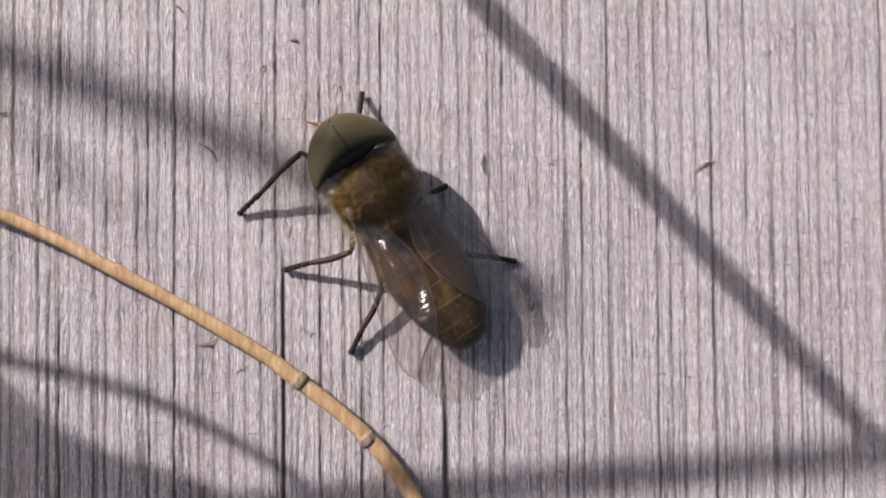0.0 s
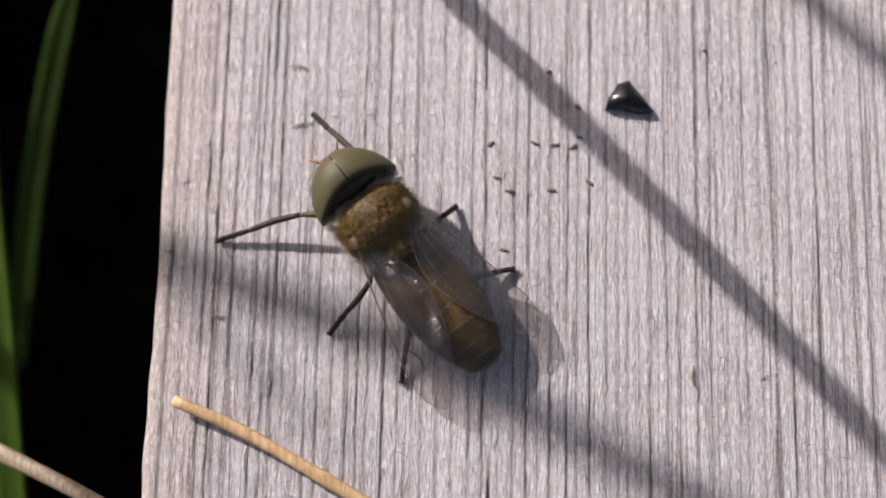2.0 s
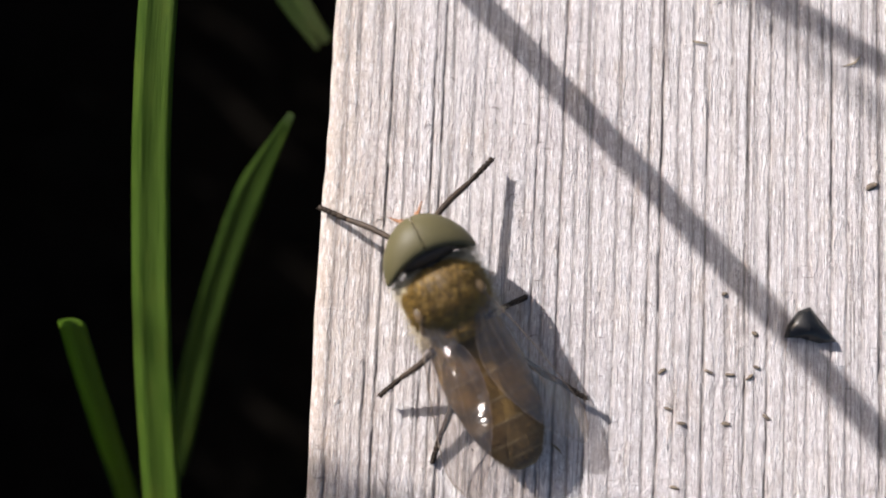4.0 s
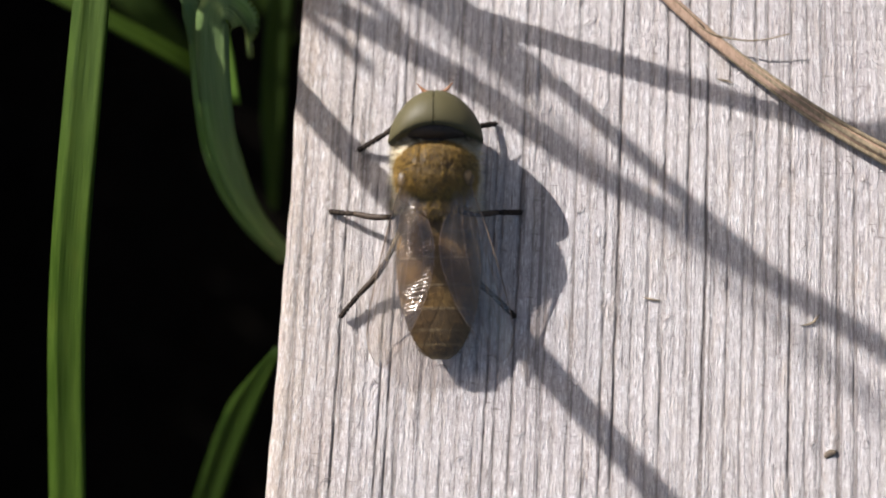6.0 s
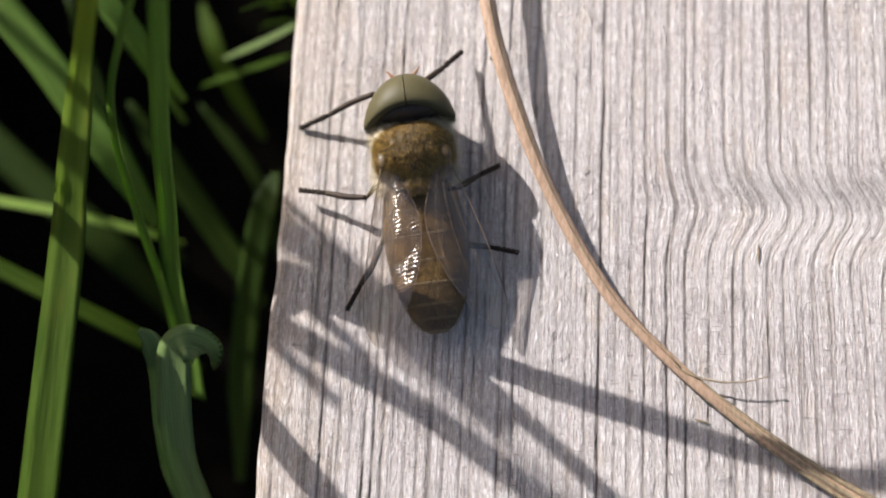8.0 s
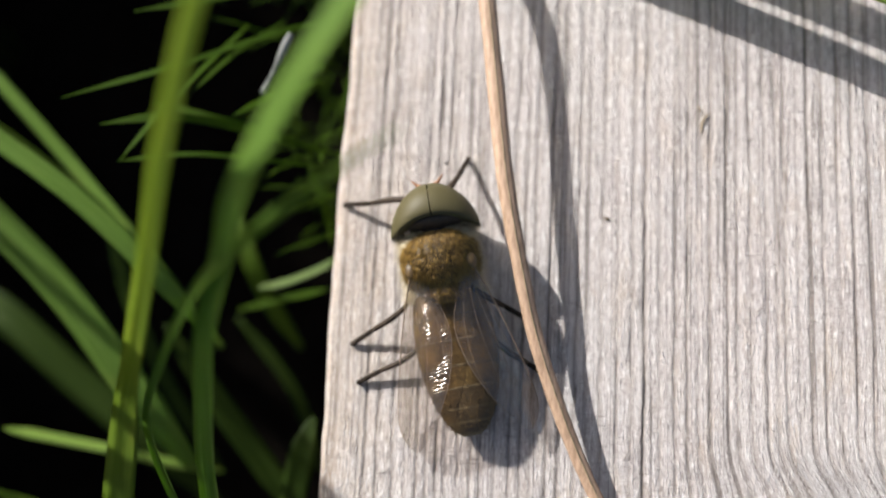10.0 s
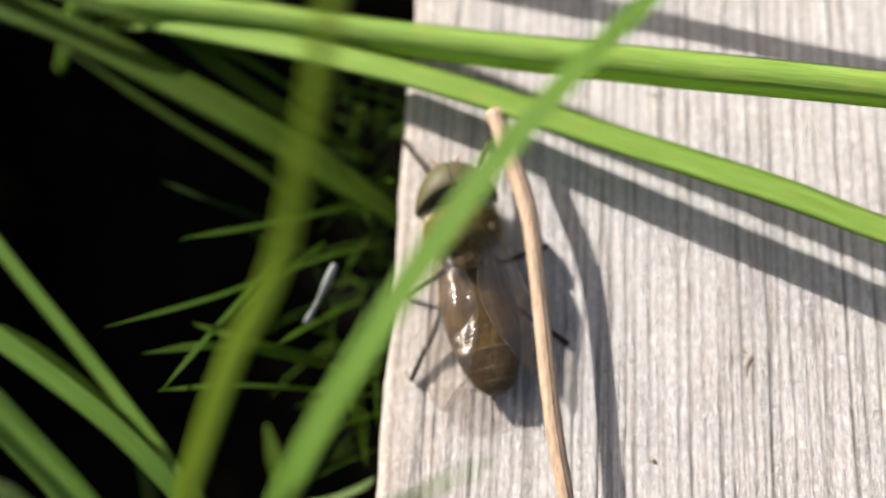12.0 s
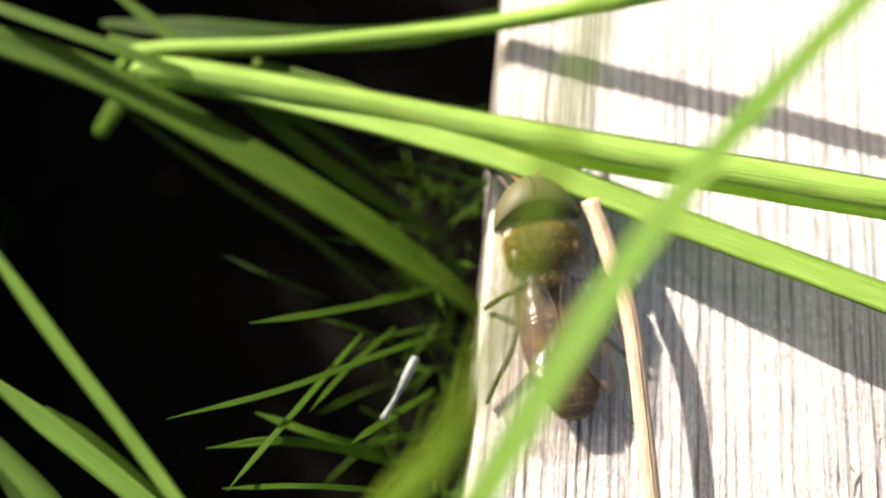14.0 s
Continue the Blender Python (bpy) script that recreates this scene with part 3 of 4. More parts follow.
def build_fly():
    fly = tagged(new("horse_fly"), "golden brown horse fly with grey-green eyes and clear wings", "fly")
    for side in (-1, 1):
        part("compound_eye", eye_half(side), EYE, fly, "large matt grey-green compound eye")
    bm = bmesh.new()
    ball(bm, (0, 2.75, 2.95), (1.75, 0.60, 1.55))
    part("head_back", bm, OCCIPUT, fly, "dark hollow back of the head")
    bm = bmesh.new()
    ball(bm, (0, 4.15, 2.2), (1.3, 0.85, 1.15))
    face = part("face", bm, FACE, fly, "pale fuzzy face")
    for side in (-1, 1):
        bm = bmesh.new()
        tube(bm, curve_points([(side * 0.30, 4.75, 2.85), (side * 0.5, 5.1, 2.9), (side * 0.7, 5.3, 2.9), (side * 1.05, 5.7, 2.9)], 5),
             lambda u: 0.15 + 0.07 * math.sin(u * 7) * (u < 0.6) - 0.13 * max(u - 0.45, 0) / 0.55, 8)
        part("antenna", bm, ANTENNA, fly, "short orange antenna")
        bm = bmesh.new()
        tube(bm, curve_points([(side * 0.4, 4.6, 1.6), (side * 0.45, 5.0, 1.1), (side * 0.3, 4.9, 0.5)], 5), lambda u: 0.2 * (1 - 0.6 * u), 8)
        part("palp", bm, FACE, fly)
    bm = bmesh.new()
    tube(bm, [Vector((0, 4.5, 1.5)), Vector((0, 4.7, 1.0)), Vector((0, 4.6, 0.4))], lambda u: 0.22 * (1 - 0.4 * u), 8)
    part("mouthpart", bm, OCCIPUT, fly)
    bm = bmesh.new()
    tube(bm, [Vector((0, 1.8, 2.9)), Vector((0, 2.3, 2.95)), Vector((0, 2.9, 3.0))], 0.75, 14)
    part("neck", bm, OCCIPUT, fly)
    bm = bmesh.new()
    grid = [[bm.verts.new(thorax_point(2 * math.pi * j / 40, math.pi * (k / 24 - 0.5) * 0.995)) for j in range(40)] for k in range(25)]
    for a, b in zip(grid, grid[1:]):
        for j in range(40):
            bm.faces.new((a[j], a[(j + 1) % 40], b[(j + 1) % 40], b[j]))
    bm.faces.new(grid[0][::-1])
    bm.faces.new(grid[-1])
    thorax = part("thorax", bm, THORAX, fly, "domed olive brown thorax with golden hair")
    part("hair", hairs(3, 7500, on_thorax, 0.33, 0.018), HAIR, thorax, "short golden hair")
    part("rear_fringe", hairs(8, 900, on_rear_fringe, 0.5, 0.016), HAIR, thorax, "longer golden hair")
    part("flank_hair", hairs(4, 1300, on_flanks, 0.7, 0.018), DOWN, thorax, "pale flank hair")
    part("collar_hair", hairs(5, 900, on_collar, 0.42, 0.018), DOWN, thorax, "pale hair behind the head")
    bm = bmesh.new()
    for v in ball(bm, (0, -1.55, 3.45), (1.25, 0.78, 0.55)):
        v.co.y += 0.12 * (v.co.x / 1.3) ** 2
    lobe = part("scutellum", bm, THORAX, fly, "shield-shaped lobe behind the thorax")
    part("lobe_hair", hairs(9, 500, on_lobe, 0.3, 0.014), HAIR, lobe)
    abdomen = None
    for k, (y0, y1) in enumerate(zip(ABDOMEN_CUTS, ABDOMEN_CUTS[1:])):
        seg = part("abdomen_segment", abdomen_segment(y0, y1), ABDOMEN if k < 4 else ABDOMEN_DARK, fly,
                   "amber brown abdomen segment" if k < 4 else "dark brown abdomen segment")
        part("segment_margin", abdomen_segment(y1 + 0.16, y1 - 0.02, 1.003), MARGIN, seg)
        abdomen = seg
    part("abdomen_hair", hairs(6, 2600, on_abdomen, 0.26, 0.013), ABDOMEN_HAIR, abdomen, "fine golden hair")
    for side in (-1, 1):
        wing = part("wing", wing_mesh(side), WING, fly, "clear smoky crinkled wing")
        for line, r, name in VEINS:
            part(name, vein_mesh(side, line, r), VEIN, wing)
        bm = bmesh.new()
        ball(bm, (side * 1.75, -0.1, 3.8), (0.4, 0.55, 0.35), 14, 10)
        part("wing_root", bm, THORAX, fly)
    return fly, {key: leg_parts(fly, key) for key in HIPS}


fly, legs = build_fly()


# ---- things lying on the plank ----
def straw(pts, radius, material, label, name="dry_straw", flat=0.7, grow=-0.35):
    bm = bmesh.new()
    line = curve_points(pts, 8)
    rng = random.Random(len(pts))
    tube(bm, line, lambda u: radius * (1 + grow * u) * (1 + 0.03 * math.sin(37 * u) + rng.uniform(-.03, .03)), 12, flat)
    return thing(name, bm, material, label, "straw", "dry straws on the plank")


def node_ring(parent, at, way, radius, material):
    bm = bmesh.new()
    at, way = Vector(at), Vector(way).normalized()
    tube(bm, [at - way * 0.35, at - way * 0.12, at + way * 0.12, at + way * 0.35], lambda u: radius * (1.0 + 0.10 * math.sin(math.pi * u)), 12, 0.75)
    part("straw_joint", bm, material, parent, "darker joint of the straw")


STRAW_1 = [(1.9, 14.9, 0.75), (6.0, 13.2, 0.6), (10.2, 11.0, 0.6), (14.2, 8.8, 0.55), (18.8, 6.0, 0.5), (21.0, 4.4, 0.5), (25.0, 1.1, 0.55), (28.1, -3.0, 0.6), (30.5, -8.0, 0.6)]
first = straw(STRAW_1[::-1], 0.52, STRAW, "tan dry straw with dark joints lying on the wood")
node_ring(first, (21.3, 4.2, 0.5), (1, -0.75, 0), 0.5, STRAW_GREY)
node_ring(first, (25.2, 0.8, 0.55), (0.8, -1, 0), 0.5, STRAW_GREY)
straw([(-10.4, 11.5, -4.0), (-5.1, 9.4, -3.0), (-1.6, 7.8, -2.6), (1.0, 6.0, -4.0), (4.0, 3.5, -7.0)], 0.5, STRAW_GREY, "pinkish brown dry stalk beside the plank edge")
STRAW_3 = [(39.7, 57.0, 0.6), (35.7, 58.8, 0.55), (31.5, 61.1, 0.5), (27.7, 63.7, 0.5), (24.2, 66.4, 0.5), (20.6, 69.9, 0.55), (17.8, 74.0, 0.8), (15.4, 78.6, 1.2),
           (13.2, 84.2, 1.8), (12.0, 88.7, 2.3), (10.8, 94.5, 2.7), (9.9, 101.0, 2.9), (8.9, 107.5, 3.0), (7.4, 111.8, 3.0), (6.3, 114.8, 2.9)]
long_straw = straw(STRAW_3, 0.27, STRAW_PINK, "long curved dry grass stalk propped above the wood", flat=0.6, grow=1.3)
for dx, dy, dz, r in ((0.42, -0.32, 0.12, 0.20), (-0.30, -0.42, -0.1, 0.17), (0.15, 0.42, 0.15, 0.15), (0.75, -0.75, -0.1, 0.13), (-0.1, 0.75, -0.15, 0.12)):
    bm = bmesh.new()
    pts = [Vector(p) + Vector((dx, dy, dz)) * (1 - k / 8.5) ** 1.3 for k, p in enumerate(STRAW_3[:8])]
    tube(bm, curve_points(pts, 6), lambda u: r * (1 - 0.35 * u), 6)
    part("straw_fibre", bm, STRAW_GREY, long_straw, "loose frayed grey-brown fibre")
for pts in ([(23.2, 67.2, 0.6), (24.6, 66.1, 0.7), (26.4, 65.7, 0.75), (27.8, 65.75, 0.85), (29.2, 66.1, 1.0)],):
    bm = bmesh.new()
    tube(bm, curve_points(pts, 6), lambda u: 0.075 * (1 - 0.5 * u), 6)
    part("straw_fibre", bm, STRAW_GREY, long_straw)
bm = bmesh.new()                                   # the split along its upper side
tube(bm, curve_points([Vector(p) + Vector((0.10, 0, 0.24 + 0.012 * k)) for k, p in enumerate(STRAW_3[4:])], 6), 0.045, 5)
part("straw_split", bm, STRAW_GREY, long_straw, "dark lengthwise split in the stalk")


def build_resin():
    bm = bmesh.new()
    rng = random.Random(2)
    foot = [(27.0, 32.9), (27.9, 33.0), (29.1, 32.75), (29.95, 32.85), (29.1, 33.9), (28.4, 34.75), (27.8, 34.5), (27.3, 33.7)]
    rings = []
    for lift, grow in ((-0.05, 1.0), (0.25, 0.97), (0.5, 0.75), (0.72, 0.40), (0.78, 0.12)):
        rings.append([bm.verts.new((28.4 + (x - 28.4) * grow + rng.uniform(-.06, .06), 33.5 + (y - 33.5) * grow + rng.uniform(-.06, .06), lift + rng.uniform(-.05, .1) * (lift > 0))) for x, y in foot])
    for a, b in zip(rings, rings[1:]):
        for j in range(8):
            bm.faces.new((a[j], a[(j + 1) % 8], b[(j + 1) % 8], b[j]))
    bm.faces.new(rings[-1])
    bm.faces.new(rings[0][::-1])
    return thing("resin_chip", bm, RESIN, "small glossy black three-cornered chip on the wood", "chip")


build_resin()


def crumb(at, size, seed):
    bm = bmesh.new()
    rng = random.Random(seed)
    turn = Matrix.Rotation(rng.uniform(-0.7, 0.7), 3, "Z")
    for v in ball(bm, (0, 0, size[2] * 0.5), size, 8, 6):
        v.co += Vector((rng.uniform(-1, 1), rng.uniform(-1, 1), rng.uniform(-.5, .5))) * size[1] * 0.25
        v.co = turn @ v.co + Vector((at[0], at[1], 0))
    return thing("crumb", bm, CRUMB, "tiny brown crumb of dirt on the wood", "crumb", "crumbs on the plank")


for k, (x, y, a, b) in enumerate(((32.0, 42.0, 0.42, 0.25), (25.4, 33.1, 0.22, 0.16), (20.1, 30.7, 0.3, 0.14), (22.8, 30.8, 0.3, 0.13), (25.5, 31.2, 0.22, 0.12), (23.6, 35.3, 0.18, 0.14),
                               (33.1, 36.8, 0.15, 0.12), (17.2, 92.6, 0.2, 0.16), (11.1, 92.3, 0.2, 0.25), (9.9, 101.5, 0.2, 0.2), (12.6, 85.1, 0.15, 0.2), (21.3, 27.8, 0.30, 0.13), (23.8, 27.9, 0.30, 0.13), (20.5, 28.6, 0.30, 0.13), (26.1, 28.4, 0.30, 0.13), (25.1, 30.6, 0.30, 0.13), (21.0, 24.2, 0.30, 0.13), (24.0, 30.7, 0.30, 0.13))):
    crumb((x, y), (a, b * 0.8, 0.08), k)


def splinter(pts, seed):
    bm = bmesh.new()
    tube(bm, curve_points(pts, 5), lambda u: 0.02 + 0.045 * math.sin(math.pi * u), 6, 0.6)
    return thing("splinter", bm, STRAW_GREY, "thin loose wood splinter on the weathered plank", "splinter", "splinters on the plank")


rng = random.Random(11)
for k in range(26):
    x, y, a, size = rng.uniform(4, 52), rng.uniform(-6, 118), rng.uniform(0, math.pi), rng.uniform(0.5, 1.6)
    d = Vector((math.cos(a), math.sin(a), 0)) * size * 0.5
    c = Vector((x, y, 0.05))
    side = Vector((-d.y, d.x, 0)) * rng.uniform(-0.4, 0.4)
    splinter([c - d, c + side + Vector((0, 0, 0.06)), c + d], k)



def torn_fibres(seed, count):
    """Fine curled fibres that the weather has lifted from the wood, too many to count."""
    rng = random.Random(seed)
    bm = bmesh.new()
    for _ in range(count):
        c = Vector((rng.uniform(0.8, 56), rng.uniform(-10, 125), 0.03))
        a, long = math.pi / 2 + rng.gauss(0, 0.8), rng.uniform(0.25, 0.9)
        d = Vector((math.cos(a), math.sin(a), 0)) * long * 0.5
        bend = Vector((-d.y, d.x, 0)) * rng.uniform(-0.6, 0.6)
        tube(bm, curve_points([c - d, c + bend + Vector((0, 0, rng.uniform(0.0, 0.10))), c + d + Vector((0, 0, rng.uniform(0.0, 0.12)))], 3), lambda u: 0.012 + 0.014 * math.sin(math.pi * u), 4)
    return thing("torn_fibres", bm, FIBRE, "fine torn grey-brown fibres lifted from the weathered wood", "wood fibres", kind="stuff")


torn_fibres(31, 420)

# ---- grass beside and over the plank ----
LABELS = {"fresh": "fresh green grass blade with a paler midrib", "bright": "bright light green grass blade with fine ribs", "mid": "green grass blade leaning beside the plank", "deep": "grass blade with shade put into its dark green",
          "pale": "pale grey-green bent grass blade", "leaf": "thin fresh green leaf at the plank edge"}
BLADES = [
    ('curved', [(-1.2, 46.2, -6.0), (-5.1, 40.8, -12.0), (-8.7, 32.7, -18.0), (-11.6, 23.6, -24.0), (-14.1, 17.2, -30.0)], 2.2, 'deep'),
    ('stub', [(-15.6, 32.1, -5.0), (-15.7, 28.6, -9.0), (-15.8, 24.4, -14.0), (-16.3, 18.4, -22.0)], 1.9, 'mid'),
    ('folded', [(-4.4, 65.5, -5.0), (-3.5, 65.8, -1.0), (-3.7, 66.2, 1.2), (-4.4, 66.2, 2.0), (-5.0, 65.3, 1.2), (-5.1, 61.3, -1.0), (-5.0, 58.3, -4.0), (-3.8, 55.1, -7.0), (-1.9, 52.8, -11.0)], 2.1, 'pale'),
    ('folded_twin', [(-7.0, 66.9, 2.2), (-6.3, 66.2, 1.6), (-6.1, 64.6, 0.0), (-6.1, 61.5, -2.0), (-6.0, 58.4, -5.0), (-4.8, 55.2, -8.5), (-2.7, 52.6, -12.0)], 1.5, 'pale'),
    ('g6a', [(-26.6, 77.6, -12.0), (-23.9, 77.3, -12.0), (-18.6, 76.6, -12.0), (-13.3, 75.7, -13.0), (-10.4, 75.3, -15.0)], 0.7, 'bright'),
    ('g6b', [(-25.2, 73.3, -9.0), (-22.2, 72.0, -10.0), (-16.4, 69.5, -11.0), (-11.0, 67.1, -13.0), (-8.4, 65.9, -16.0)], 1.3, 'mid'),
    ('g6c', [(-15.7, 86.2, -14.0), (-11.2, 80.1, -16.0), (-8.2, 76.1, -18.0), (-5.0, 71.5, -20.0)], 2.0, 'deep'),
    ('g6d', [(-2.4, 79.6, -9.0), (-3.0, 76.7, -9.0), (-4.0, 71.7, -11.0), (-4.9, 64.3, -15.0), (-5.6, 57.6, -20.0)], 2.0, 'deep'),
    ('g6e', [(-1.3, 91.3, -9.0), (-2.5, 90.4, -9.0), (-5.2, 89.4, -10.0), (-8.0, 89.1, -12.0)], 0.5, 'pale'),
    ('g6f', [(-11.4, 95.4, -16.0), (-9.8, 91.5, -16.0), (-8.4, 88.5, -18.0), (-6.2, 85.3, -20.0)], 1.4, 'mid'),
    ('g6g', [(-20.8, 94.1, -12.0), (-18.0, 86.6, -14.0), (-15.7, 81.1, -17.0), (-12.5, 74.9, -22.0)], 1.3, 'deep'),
    ('cross_top', [(-33.6, 128.5, -14.0), (-29.1, 127.3, -6.0), (-25.8, 126.5, -2.0), (-15.6, 126.8, -0.5), (-5.5, 128.0, 0.6), (-1.6, 128.3, 1.5), (2.9, 128.6, 3.0), (10.4, 129.3, 5.5), (17.6, 129.9, 8.0), (29.5, 131.1, 12.0)], 1.6, 'bright'),
    ('cross_mid', [(-33.4, 124.8, -14.0), (-27.8, 124.1, -4.0), (-24.6, 124.3, -1.0), (-14.7, 122.5, 0.8), (-2.9, 120.3, 2.1), (8.0, 117.7, 4.8), (17.5, 115.4, 7.5), (25.9, 113.2, 10.2), (34.4, 111.0, 12.7)], 2.7, 'bright'),
    ('under', [(-18.1, 126.2, -3.0), (-12.8, 123.8, -1.0), (-6.7, 121.4, 0.6), (3.3, 119.4, 2.0), (11.0, 117.9, 3.9), (18.1, 116.1, 5.7), (24.3, 114.2, 7.9), (29.2, 112.4, 9.9)], 1.5, 'mid'),
    ('cross_low', [(-27.1, 124.8, -6.0), (-20.1, 123.4, -1.5), (-12.3, 121.3, 0.3), (-2.8, 118.6, 1.8), (4.7, 116.2, 2.7), (13.4, 113.0, 3.5), (23.7, 109.3, 4.5), (29.2, 107.0, 5.0), (37.7, 103.5, 5.8)], 2.2, 'bright'),
    ('bl1', [(-42.1, 126.8, 0.0), (-36.0, 125.3, -1.0), (-27.6, 123.1, -2.0), (-19.0, 119.5, -3.0), (-10.5, 115.4, -4.0), (-3.0, 111.4, -6.0), (0.8, 109.3, -8.0)], 2.5, 'mid'),
    ('bl2', [(-30.1, 131.4, -2.0), (-21.8, 125.6, -2.0), (-15.2, 120.9, -3.0), (-9.1, 117.2, -4.0), (-2.9, 114.9, -7.0)], 1.3, 'mid'),
    ('bl3', [(-39.6, 128.4, 0.0), (-36.0, 127.4, -0.0), (-25.1, 124.2, 0.0), (-19.1, 122.7, -1.0), (-12.7, 121.1, -3.0), (-7.0, 118.4, -6.0)], 0.9, 'mid'),
    ('bl4', [(-29.5, 124.1, -7.0), (-20.0, 118.5, -8.0), (-12.7, 114.6, -9.0), (-7.8, 111.3, -10.0)], 0.5, 'mid'),
    ('ll1', [(-39.0, 114.8, -6.0), (-30.5, 105.9, -7.0), (-22.5, 97.9, -8.0), (-14.8, 89.8, -9.0), (-11.0, 84.6, -14.0)], 1.0, 'fresh'),
    ('ll2', [(-31.5, 101.6, 1.0), (-25.3, 97.9, -0.0), (-17.8, 93.1, -1.0), (-12.0, 87.9, -3.0), (-9.2, 84.3, -8.0)], 1.4, 'fresh'),
    ('ll4', [(-32.9, 99.3, -2.0), (-26.1, 93.2, -3.0), (-19.5, 87.3, -4.0), (-13.3, 79.7, -6.0), (-10.9, 75.6, -10.0)], 2.5, 'fresh'),
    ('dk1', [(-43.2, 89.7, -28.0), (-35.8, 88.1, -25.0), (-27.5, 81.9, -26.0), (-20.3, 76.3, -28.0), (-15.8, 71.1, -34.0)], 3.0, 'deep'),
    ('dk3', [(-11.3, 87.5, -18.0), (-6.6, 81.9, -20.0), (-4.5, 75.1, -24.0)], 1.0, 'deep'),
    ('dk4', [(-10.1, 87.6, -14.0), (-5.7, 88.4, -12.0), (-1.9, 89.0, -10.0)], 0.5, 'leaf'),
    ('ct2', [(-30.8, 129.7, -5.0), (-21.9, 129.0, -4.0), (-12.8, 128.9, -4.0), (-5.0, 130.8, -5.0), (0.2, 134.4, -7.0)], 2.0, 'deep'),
    ('cm2', [(-29.6, 128.1, -4.0), (-23.3, 125.7, -3.0), (-16.0, 123.4, -2.0), (-8.9, 121.8, -1.5), (-3.0, 120.7, -3.0)], 1.5, 'mid'),
    ('ll3', [(-27.9, 99.9, -3.0), (-24.1, 97.8, -4.0), (-19.5, 94.4, -6.0), (-16.7, 91.5, -9.0)], 0.7, 'mid'),
    ('n1', [(-14.5, 105.6, 1.0), (-10.5, 106.8, 0.0), (-5.7, 108.8, -2.0), (-2.6, 110.9, -5.0)], 0.7, 'leaf'),
    ('n2', [(-18.3, 99.1, 2.0), (-11.8, 101.6, 1.0), (-4.7, 105.7, -2.0), (-1.9, 107.5, -5.0)], 0.6, 'leaf'),
    ('n3', [(-14.3, 95.3, 1.0), (-11.1, 100.4, 0.0), (-7.8, 106.5, -3.0)], 0.6, 'leaf'),
    ('n4', [(-10.2, 100.5, 0.0), (-8.2, 104.0, -2.0), (-5.8, 107.6, -5.0)], 0.55, 'leaf'),
    ('n5', [(-15.9, 97.7, 1.0), (-11.6, 98.6, 0.0), (-7.6, 98.6, -2.0), (-1.1, 97.7, -5.0)], 0.9, 'leaf'),
    ('n6', [(-14.9, 95.5, 0.0), (-9.1, 96.1, 0.0), (-1.7, 96.5, -4.0)], 0.5, 'leaf'),
    ('n7', [(-17.9, 111.2, -3.0), (-14.6, 110.2, -4.0), (-11.0, 109.8, -7.0)], 0.45, 'deep'),
    ('n8', [(-8.1, 118.4, -2.0), (-4.4, 118.8, -3.0), (0.0, 119.0, -6.0)], 0.5, 'leaf'),
    ('n9', [(-8.4, 119.7, -2.0), (-4.7, 121.7, -3.0), (-0.8, 125.4, -6.0)], 0.5, 'leaf'),
    ('n10', [(-7.4, 98.8, 0.0), (-5.3, 100.9, -2.0), (-2.8, 103.7, -6.0)], 0.7, 'leaf'),
    ('n11', [(-14.2, 100.7, -3.0), (-10.0, 99.6, -3.0), (-5.7, 99.1, -5.0)], 0.8, 'leaf'),
]
leaves = {}
for place, pts, width, colour in BLADES:
    if place in ("cross_low", "cross_top"):
        leaves[place] = blade(pts, width, colour, "broad light green folded grass blade arching over the plank", fold=0.04 if place == "cross_low" else -0.85, face=(-0.35, 0.35, 1), taper=(0.5, 0.8))
    elif place == "cross_mid":
        leaves[place] = blade(pts, width, colour, "broad light green folded grass blade arching over the plank", fold=-0.95, face=(0.05, -0.10, 1), taper=(0.5, 0.8))
    elif place == "under":
        # added blade that stands in for the shaded lower half of cross_mid
        leaves[place] = blade(pts, width, colour, "added dark green strip for the shaded half of the bright blade", fold=0.1, face=(0.1, -0.6, 1), taper=(0.4, 0.9))
    elif place.startswith("n"):
        leaves[place] = blade(pts, width * 0.65, colour, LABELS[colour], fold=0.3, midrib=False, taper=(0.03, 0.5))
    elif place == "stub":
        leaves[place] = blade(pts, width, colour, "cut green grass blade with a blunt end", taper=(0.95, 0.9))
    else:
        leaves[place] = blade(pts, width, colour, LABELS[colour], fold=0.3, taper=(0.25, 0.35))

